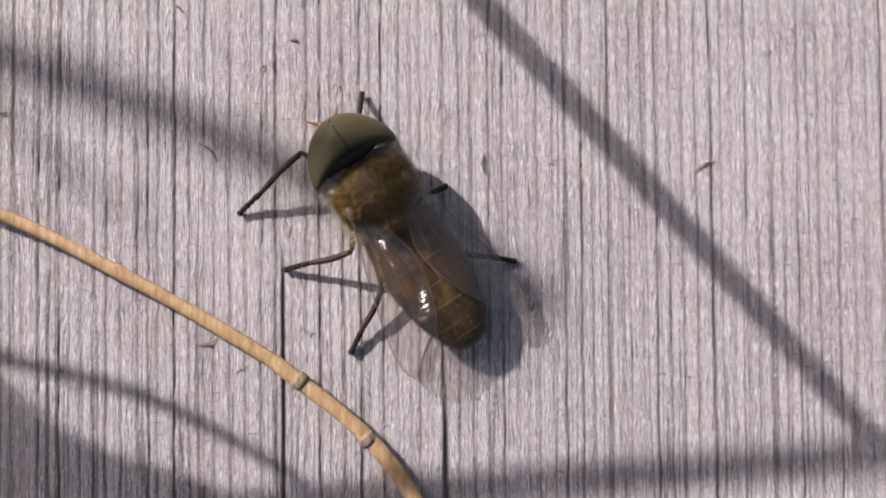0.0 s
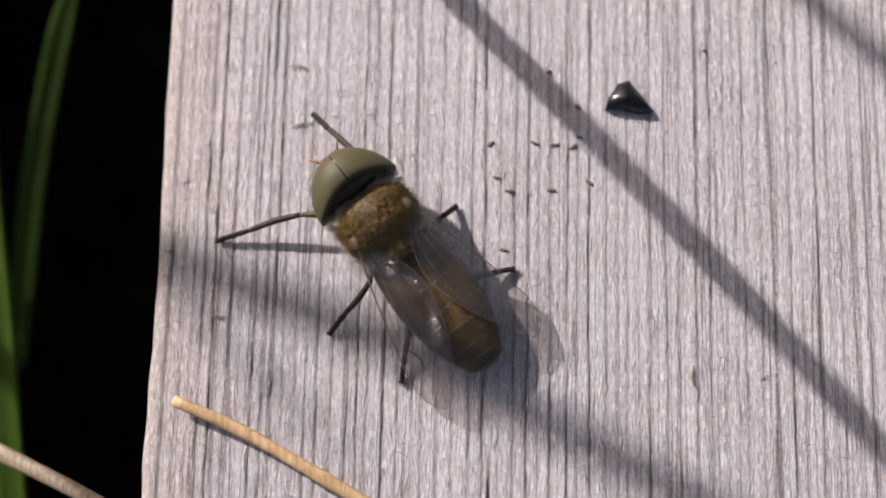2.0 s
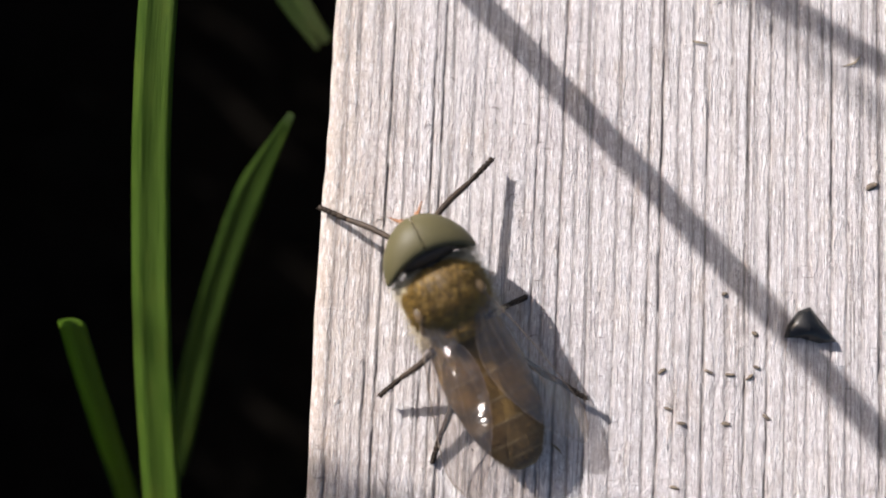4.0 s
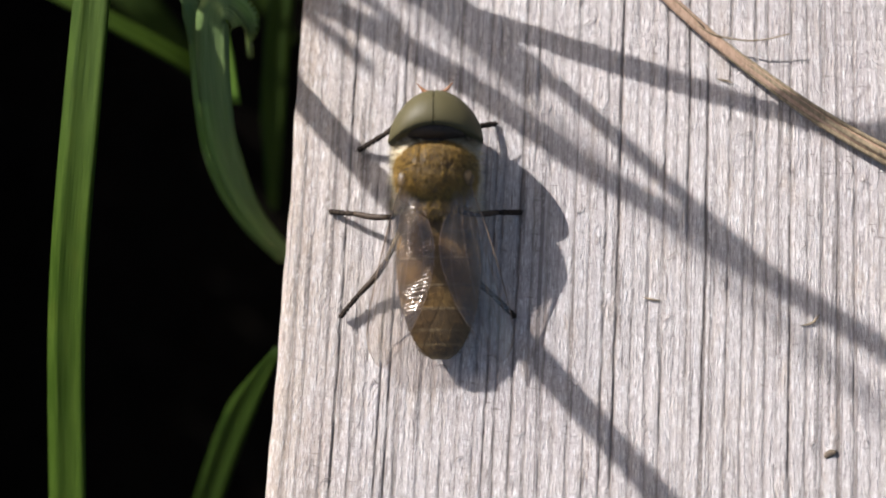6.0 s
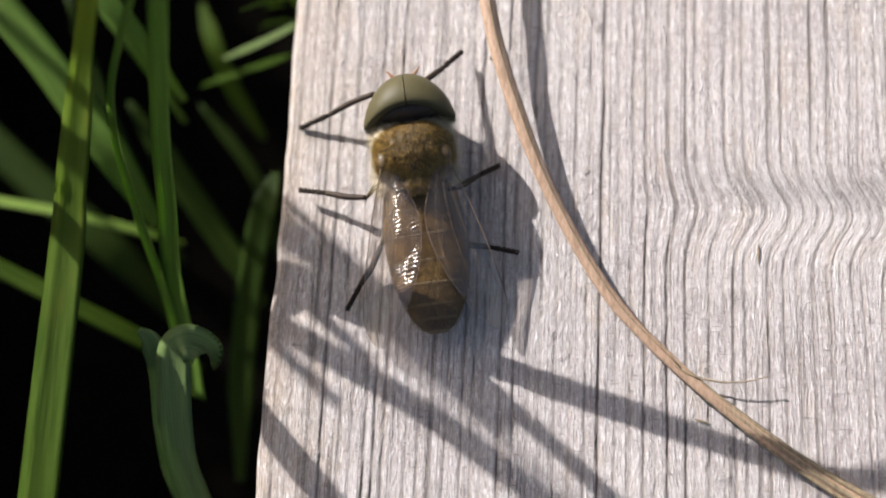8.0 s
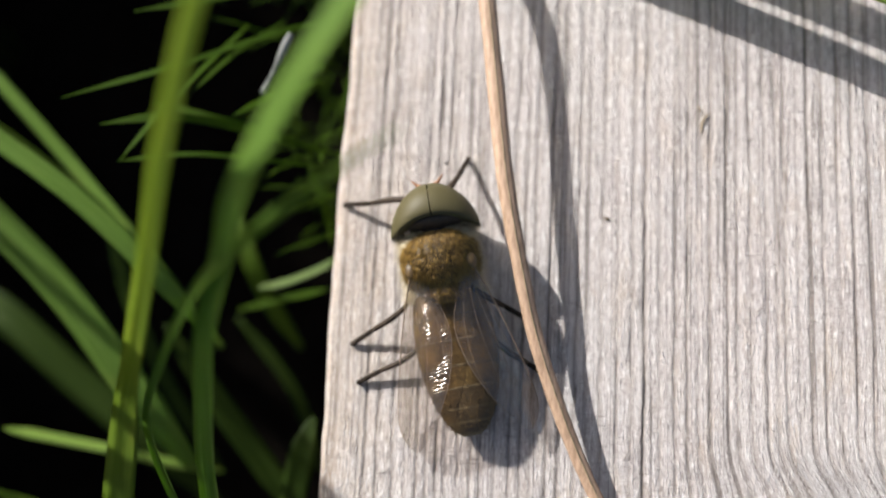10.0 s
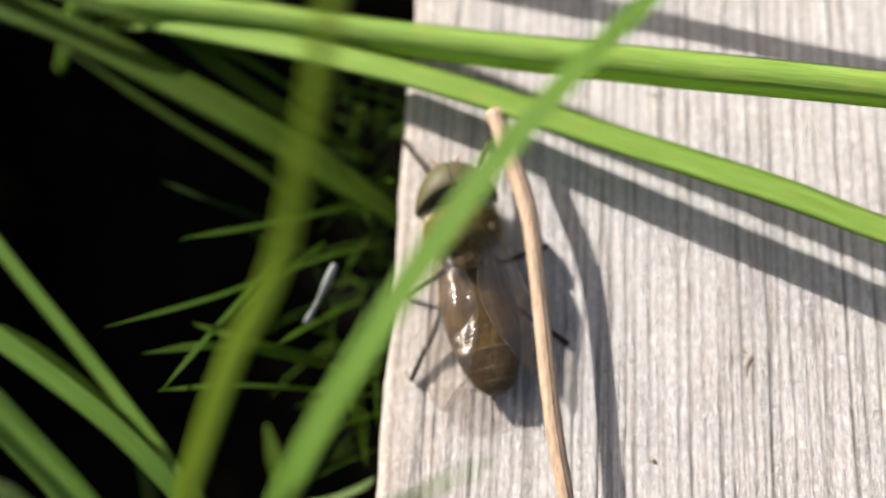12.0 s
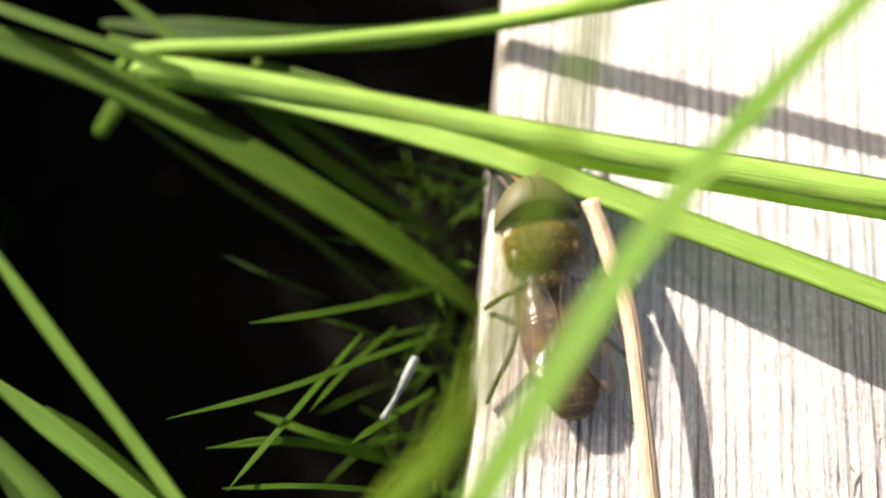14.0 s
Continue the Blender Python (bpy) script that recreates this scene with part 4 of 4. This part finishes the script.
# tall stems to the sunny side, whose shadows fall across the wood
CASTERS = [
    ('S1', [(-28.0, 85.0, 14.0), (-28.0, 83.8, 19.5), (-28.0, 78.2, 40.5), (-28.0, 69.9, 60.0)], 1.6),
    ('S0', [(-210.0, 196.0, 143.1), (-210.0, 199.4, 149.3), (-210.0, 205.3, 158.4), (-210.0, 211.8, 172.3)], 2.4),
    ('Sa', [(-33.0, 94.2, 20.8), (-33.0, 95.5, 23.6), (-33.0, 98.2, 29.6), (-33.0, 99.4, 34.5), (-33.0, 101.2, 39.2), (-33.0, 104.1, 47.5), (-33.0, 106.0, 52.5), (-33.0, 108.1, 58.7)], 1.35),
    ('Sd', [(-24.0, 94.1, 15.4), (-24.0, 93.8, 17.3), (-24.0, 94.3, 20.1), (-24.0, 94.3, 23.6), (-24.0, 94.2, 27.0)], 1.6),
    ('Se', [(-24.0, 90.8, 15.9), (-24.0, 91.7, 17.4), (-24.0, 93.9, 20.9), (-24.0, 95.6, 23.5)], 0.8),
    ('Sf', [(-60.0, 55.9, 40.4), (-60.0, 58.7, 44.8), (-60.0, 62.9, 50.3), (-60.0, 64.9, 54.9), (-60.0, 65.6, 58.3)], 0.8),
    ('Sg', [(-70.0, 63.5, 45.2), (-70.0, 60.6, 51.8), (-70.0, 62.8, 55.1), (-70.0, 66.6, 60.7), (-70.0, 71.5, 67.5)], 5.0),
    ('Si', [(-110.0, 164.0, 102.0), (-110.0, 163.5, 104.4), (-110.0, 163.3, 105.8), (-110.0, 163.2, 107.2), (-110.0, 162.8, 109.2)], 1.3),
    ('Sj', [(-26.0, 97.1, 24.2), (-26.0, 97.2, 28.9), (-26.0, 97.2, 31.9), (-26.0, 97.0, 35.6), (-26.0, 97.1, 38.9)], 1.0),
    ('Sh', [(-60.0, 57.1, 51.5), (-60.0, 66.1, 58.3), (-60.0, 77.9, 67.6), (-60.0, 95.2, 81.2), (-60.0, 108.9, 92.0)], 1.4),
]
tall = {}
for place, pts, width in CASTERS:
    low = pts if pts[0][2] < pts[-1][2] else pts[::-1]
    foot = Vector(low[0])
    grass = tagged(new("tall_grass"), "tall green grass stem standing in the sun", "grass", "tall grass beside the plank")
    bm = bmesh.new()
    ribbon(bm, curve_points(low, 6), width, fold=0.2, face=tuple(-ray), taper=(0.9, 0.9))
    part("stem", bm, GREENS["mid"], grass)
    # the stem's lower end runs back along the light, so that it shades nothing more, then down to the soil
    bm = bmesh.new()
    back = foot - ray * 55
    tube(bm, curve_points([foot, foot - ray * 20, back, Vector((back.x - 25, back.y + 20, back.z * 0.3 - 20)), Vector((back.x - 30, back.y + 24, -120))], 6), 0.4, 6)
    part("stalk", bm, GREENS["mid"], grass)
    tall[place] = grass

# long blades that lean over the plank and sway
STALK = [(-8.0, -60.0, -115.0), (-8.3, -35.0, -50.0), (-8.8, -15.0, -22.0), (-9.6, 0.0, -13.0), (-10.3, 8.7, -10.2), (-11.2, 20.0, -8.0), (-11.9, 30.0, -5.5), (-12.1, 40.0, -3.0), (-11.6, 48.0, 0.0), (-11.0, 55.0, 2.0),
         (-10.6, 64.0, 3.2), (-10.2, 72.0, 4.4), (-9.7, 75.0, 6.0), (-8.9, 79.4, 8.2), (-7.0, 82.3, 12.7), (-4.5, 86.1, 18.5), (-2.1, 89.7, 24.2), (0.0, 93.0, 28.2), (2.4, 95.8, 32.5), (4.3, 102.0, 37.5), (5.8, 110.0, 39.6), (8.0, 120.0, 41.0), (9.5, 130.0, 41.0), (10.5, 138.0, 40.0)]
SWAY_A = [(-7.4, 66.0, -9.0), (-7.8, 70.5, -4.0), (-8.1, 74.3, 1.2), (-7.8, 78.4, 7.1), (-5.5, 81.3, 12.2), (-1.6, 84.7, 18.4), (2.9, 87.1, 22.5), (6.2, 88.5, 25.2), (8.3, 89.4, 26.5)]
SWAY_B = [(-6.8, 63.6, -10.0), (-7.1, 67.5, -7.0), (-7.0, 71.0, -2.8), (-6.2, 74.2, 2.0), (-5.5, 77.2, 6.7), (-4.4, 80.6, 12.0), (-3.5, 83.2, 15.9), (-1.9, 86.1, 20.0), (-0.6, 88.6, 23.3), (1.9, 93.1, 25.4), (5.0, 98.3, 26.5), (8.5, 103.4, 27.0), (13.6, 109.5, 27.0), (20.0, 116.0, 27.0), (28.0, 122.5, 27.0)]
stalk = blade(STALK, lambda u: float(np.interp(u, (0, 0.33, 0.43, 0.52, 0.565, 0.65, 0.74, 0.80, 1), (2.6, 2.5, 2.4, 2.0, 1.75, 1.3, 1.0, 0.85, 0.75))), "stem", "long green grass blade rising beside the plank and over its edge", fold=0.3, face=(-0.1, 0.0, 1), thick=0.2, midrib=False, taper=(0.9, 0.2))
bent_a = blade(SWAY_A, lambda u: 0.95 - 0.35 * min(1, 1.6 * u), "fresh", "slender light green grass blade arching over the plank edge", fold=0.4, face=(-0.25, 0.1, 1), taper=(0.8, 0.1))
bent_b = blade(SWAY_B, lambda u: 2.4 - 1.15 * min(1, 1.7 * u), "fresh", "long ribbed green grass blade arching over the plank", fold=0.45, face=(-0.25, 0.1, 1), taper=(0.8, 0.5))

bm = bmesh.new()
tube(bm, curve_points([(-3.9, 104.5, 0.2), (-4.7, 102.4, 0.0), (-5.6, 100.5, -0.4)], 6), lambda u: 0.22 + 0.08 * math.sin(7 * u), 8)
thing("twig", bm, TWIG, "short bleached white twig caught in the green leaves", "twig")
bm = bmesh.new()
tube(bm, curve_points([(-0.1, 120.4, 0.3), (0.5, 120.4, 0.4), (1.3, 120.3, 0.25)], 5), 0.18, 8)
thing("twig", bm, TWIG, "small white fleck of bark on the wood edge", "twig")

def undergrowth(seed, count, area, low, high, size, width, colour, label, lean=(0.1, 1.1)):
    """Uncountable small leaves: crossing narrow blades in one mesh."""
    rng = random.Random(seed)
    bm = bmesh.new()
    for _ in range(count):
        x, y = rng.uniform(*area[0]), rng.uniform(*area[1])
        a, tilt, long = rng.uniform(0, 2 * math.pi), rng.uniform(*lean), size * rng.uniform(0.5, 1.5)
        p = Vector((x, y, rng.uniform(low, high)))
        d = Vector((math.cos(a) * math.cos(tilt), math.sin(a) * math.cos(tilt), math.sin(tilt))) * long
        ribbon(bm, [p, p + d * 0.35 + Vector((0, 0, 0.05 * long)), p + d * 0.7, p + d + Vector((0, 0, -0.12 * long))], width * rng.uniform(0.6, 1.3), thick=0.08, taper=(0.5, 0.0))
    return thing("undergrowth", bm, GREENS[colour], label, "undergrowth", kind="stuff")


undergrowth(21, 130, ((-6.5, -0.8), (93, 123)), -16, -7, 5.4, 0.17, "leaf", "small fresh green leaves in the shade of the plank")
# stand of grass out of view, added to keep the sun off the soil
undergrowth(23, 1500, ((-240, -105), (-90, 330)), -121, -118, 82.0, 5.0, "deep", "dense dark green meadow grass, added unseen to shade the soil", (1.0, 1.5))


# ---- what moves ----
FLY_WAY = [
    (0, 25.87, 14.70, 33.2),
    (0.5, 22.89, 18.94, 33.2),
    (1, 20.63, 20.59, 36.0),
    (1.5, 16.67, 23.40, 35.4),
    (2, 13.92, 25.04, 39.3),
    (2.5, 12.83, 26.82, 38.9),
    (2.7, 12.37, 27.09, 37.2),
    (4.8, 6.31, 41.71, 15.8),
    (5, 6.67, 43.92, 10.7),
    (5.5, 7.65, 50.17, 5.4),
    (6, 9.12, 56.06, 4.1),
    (6.5, 9.73, 62.83, 4.8),
    (7, 9.13, 71.35, 6.5),
    (7.5, 9.56, 75.08, 5.7),
    (7.7, 8.97, 76.09, 9.6),
    (9.8, 7.42, 87.04, 12.6),
    (10, 7.26, 88.70, 12.7),
    (10.5, 7.05, 94.03, 14.4),
    (11, 6.25, 98.85, 13.7),
    (11.5, 6.60, 103.40, 14.4),
    (12, 4.80, 105.85, 15.1),
    (12.5, 4.25, 108.81, 17.2),
    (13, 3.61, 109.08, 18.1),
    (13.1, 4.10, 109.06, 17.3),
    (13.5, 3.37, 109.48, 16.1),
    (14, 3.58, 110.94, 15.0),
]
FEET = {
    'L1': [(0.0, -7.2, 3.8), (0.5, -7.0, 5.1), (1.0, -10.4, 5.8), (1.5, -8.2, 7.1), (2.0, -8.4, 6.0), (2.5, -5.3, 8.3), (2.7, -5.8, 9.6), (4.8, -3.5, 7.3), (5.0, -5.0, 4.3), (5.5, -6.0, 2.6), (6.0, -4.8, 2.5), (6.5, -5.4, 7.0), (7.0, -7.7, 3.4), (7.5, -7.8, 4.4), (7.7, -7.0, 3.8), (9.8, -5.9, 7.4), (10.0, -5.6, 5.6), (10.5, -4.9, 6.1), (11.0, -4.6, 5.1), (12.0, -2.5, 8.7)],
    'L2': [(0.0, -6.8, -0.4), (0.5, -6.5, -0.7), (1.0, -5.5, -1.8), (1.5, -6.2, -1.5), (2.0, -6.3, -2.7), (2.5, -6.0, -1.6), (2.7, -5.7, -2.4), (4.8, -5.9, -3.0), (5.0, -5.8, -2.4), (5.5, -6.1, -0.5), (6.0, -6.5, -1.2), (6.5, -6.3, -2.0), (7.0, -6.1, -2.5), (7.5, -5.7, -2.6), (7.7, -7.3, -0.5), (9.8, -6.6, -2.1), (10.0, -6.5, -3.3), (10.5, -6.5, -4.1), (11.0, -5.7, -3.2), (12.0, -4.6, -2.2), (13.1, -4.0, -2.0)],
    'L3': [(0.0, -6.3, -6.6), (0.5, -5.3, -8.0), (1.0, -4.6, -10.0), (1.5, -4.6, -9.2), (2.0, -4.7, -7.6), (2.5, -3.8, -9.0), (2.7, -3.7, -10.3), (4.8, -5.5, -6.4), (5.0, -5.6, -7.7), (5.5, -6.5, -8.2), (6.0, -6.8, -8.5), (6.5, -6.2, -9.1), (7.0, -5.7, -9.4), (7.5, -6.1, -7.3), (7.7, -5.7, -7.9), (9.8, -6.2, -9.0), (10.0, -6.5, -5.7), (11.0, -5.8, -6.5), (12.0, -5.9, -8.7), (13.1, -6.1, -9.4)],
    'R1': [(0.0, 2.7, 5.8), (0.5, 2.7, 4.1), (1.0, 2.0, 9.4), (2.0, 1.0, 8.6), (2.5, 4.0, 6.1), (2.7, 6.9, 5.3), (4.8, 5.2, 7.5), (5.0, 2.8, 6.2), (6.0, 3.4, 3.9), (6.5, 4.6, 8.1), (7.0, 2.9, 6.1), (7.5, 6.6, 8.2), (7.7, 4.0, 6.6), (9.8, 1.4, 6.5), (10.0, 2.7, 7.1), (10.5, 3.4, 4.7), (11.0, 3.0, 5.4), (12.0, 4.5, 9.2), (12.5, 5.2, 6.5), (13.1, 4.7, 7.8), (14.0, 6.6, 9.3)],
    'R2': [(0.0, 3.8, -1.5), (0.5, 4.2, -2.0), (1.0, 3.4, -0.7), (1.5, 2.9, 0.9), (2.0, 4.3, -1.3), (2.5, 3.5, -0.5), (2.7, 3.5, -0.9), (4.8, 4.5, -2.3), (5.0, 3.7, -3.5), (5.5, 4.7, -1.1), (6.0, 4.8, -1.5), (6.5, 4.4, -3.0), (7.0, 5.5, -1.0), (7.5, 4.4, -2.9), (7.7, 5.1, 0.6), (9.8, 3.8, -2.5), (10.0, 4.3, -3.5), (11.0, 5.5, -0.7), (14.0, 4.8, -1.5)],
    'R3': [(0.0, 4.8, -7.5), (1.5, 5.0, -7.9), (2.0, 4.7, -6.4), (2.5, 4.7, -7.7), (2.7, 5.5, -8.6), (5.5, 4.0, -8.0), (6.5, 4.6, -7.3), (7.0, 5.1, -7.5), (7.5, 5.4, -4.8), (7.7, 5.3, -6.2), (9.8, 5.2, -7.5), (14.0, 5.0, -7.8)],
}


def between(rows, t, column):
    return float(np.interp(t, [r[0] for r in rows], [r[column] for r in rows]))


def aim(at, along, up):
    """A pose at a point, its y axis along a direction."""
    y = along.normalized()
    x = y.cross(up).normalized()
    z = x.cross(y)
    return Matrix.Translation(at * MM) @ Matrix((x, y, z)).transposed().to_4x4()


def leg_pose(key, t):
    hip = Vector(HIPS[key])
    foot = Vector((between(FEET[key], t, 1), between(FEET[key], t, 2), 0.16))
    for start, end in ((2.7, 4.8), (7.7, 9.8)):            # steady walking: three feet swing while three stand
        if start < t < end:
            swing = 2 * math.pi * 1.9 * (t - start) + (0 if key in ("L1", "R2", "L3") else math.pi)
            ease = min(1, (t - start) / 0.3, (end - t) / 0.3)
            foot += Vector((0, 1.1 * math.sin(swing), 0.7 * max(0, math.cos(swing)))) * ease
    a, b = THIGH[key[1]], SHANK[key[1]]
    reach = foot - hip
    d = min(reach.length, (a + b) * 0.985)
    way = reach.normalized()
    pole = Vector(((-1 if key[0] == "L" else 1) * {"1": 0.0, "2": 0.3, "3": -0.5}[key[1]], {"1": 0.4, "2": -0.8, "3": -0.4}[key[1]], {"1": 0.16, "2": 0.18, "3": 0.12}[key[1]]))   # knees stand outwards
    up = (pole - way * pole.dot(way)).normalized()
    c = (a * a + d * d - b * b) / (2 * a * d)
    c = min(max(c, -0.95), 1)
    knee = hip + way * (a * c) + up * (a * math.sqrt(1 - c * c))
    return aim(hip, knee - hip, up), aim(knee, foot - knee, up)


def turned(root, x, y, z, turn):
    """A pose that turns a thing about its root and shifts it, in millimetres and degrees."""
    root = Vector(root) * MM
    return Matrix.Translation(Vector((x, y, z)) * MM + root) @ pose(0, 0, 0, 0, 0, turn) @ Matrix.Translation(-root)


CROSS_SWAY = ((0, 0.5), (9.8, 0.6), (12, 1.0), (12.5, 1.0), (13, 0.3), (14, 0.0))


def motions():
    walk(fly, [(t, pose(x * MM, y * MM, 0, 0, 0, turn)) for t, x, y, turn in FLY_WAY])
    times = sorted({r[0] for r in FLY_WAY} | {round(a + 0.1 * k, 1) for a in (2.7, 7.7) for k in range(22)})
    for key, (thigh, shank) in legs.items():
        poses = [(t, *leg_pose(key, t)) for t in times]
        walk(thigh, [(t, p) for t, p, q in poses])
        walk(shank, [(t, q) for t, p, q in poses])
    walk(tall["S1"], [(t, pose(0, y * MM, 0)) for t, y in ((0, -1.5), (0.5, -2.2), (1, -1.9), (1.5, -3.9), (2, -3.0), (2.7, -1.5), (4.8, 0.5), (6, 1.0), (7.7, 1.5), (14, 0.5))])
    walk(tall["S0"], [(t, pose(0, y * MM, 0)) for t, y in ((0, 0.2), (0.5, -0.3), (1, 1.2), (1.5, -0.6), (2, -0.8), (2.7, -0.8), (14, -0.8))])
    walk(stalk, [(t, pose(x * MM, 0, 0)) for t, x in ((0, -2), (2.0, -1.6), (2.5, -1.3), (2.7, -1.1), (4.8, 2.0), (5, 1.7), (5.5, 0.0), (6, -1.0), (6.5, -2.0), (7, -1.9), (7.5, -1.0), (7.7, -0.6),
                                                      (9.8, -0.4), (10.5, 1.3), (11, 1.3), (12, -1.8), (12.5, -1.6), (13, 1.6), (13.5, 0.0), (14, -2.7))])
    for leaf in (leaves["cross_mid"], leaves["under"]):
        walk(leaf, [(t, pose(0, y * MM, 0)) for t, y in CROSS_SWAY])
    for leaf, far in ((leaves["curved"], -6.5), (leaves["stub"], -1.2)):
        walk(leaf, [(t, pose(x * far * MM, 0, 0)) for t, x in ((0, 1.1), (2.7, 1.0), (4.8, 0.0), (14, 0.0))])
    walk(bent_a, [(t, turned(SWAY_A[0], 0, 0, 0, a)) for t, a in ((0, 2), (7.7, 1.5), (9.8, 0), (10, 1.5), (10.5, 2), (11, 0.7), (11.6, 1.5), (14, 1))])
    walk(bent_b, [(t, turned(SWAY_B[0], 0, 0, 0, a)) for t, a in ((0, -1), (7.7, -1.75), (9.8, -2.75), (10, -3.5), (10.5, -1.4), (11, -1.8), (11.6, -0.4), (12, -0.5), (12.3, -1.75), (12.5, -0.5), (12.7, -0.75), (12.9, -6.5), (13, -13.5), (13.1, -11.5), (13.3, -5), (13.5, -3), (13.7, -0.5), (14, 3.25))])


motions()
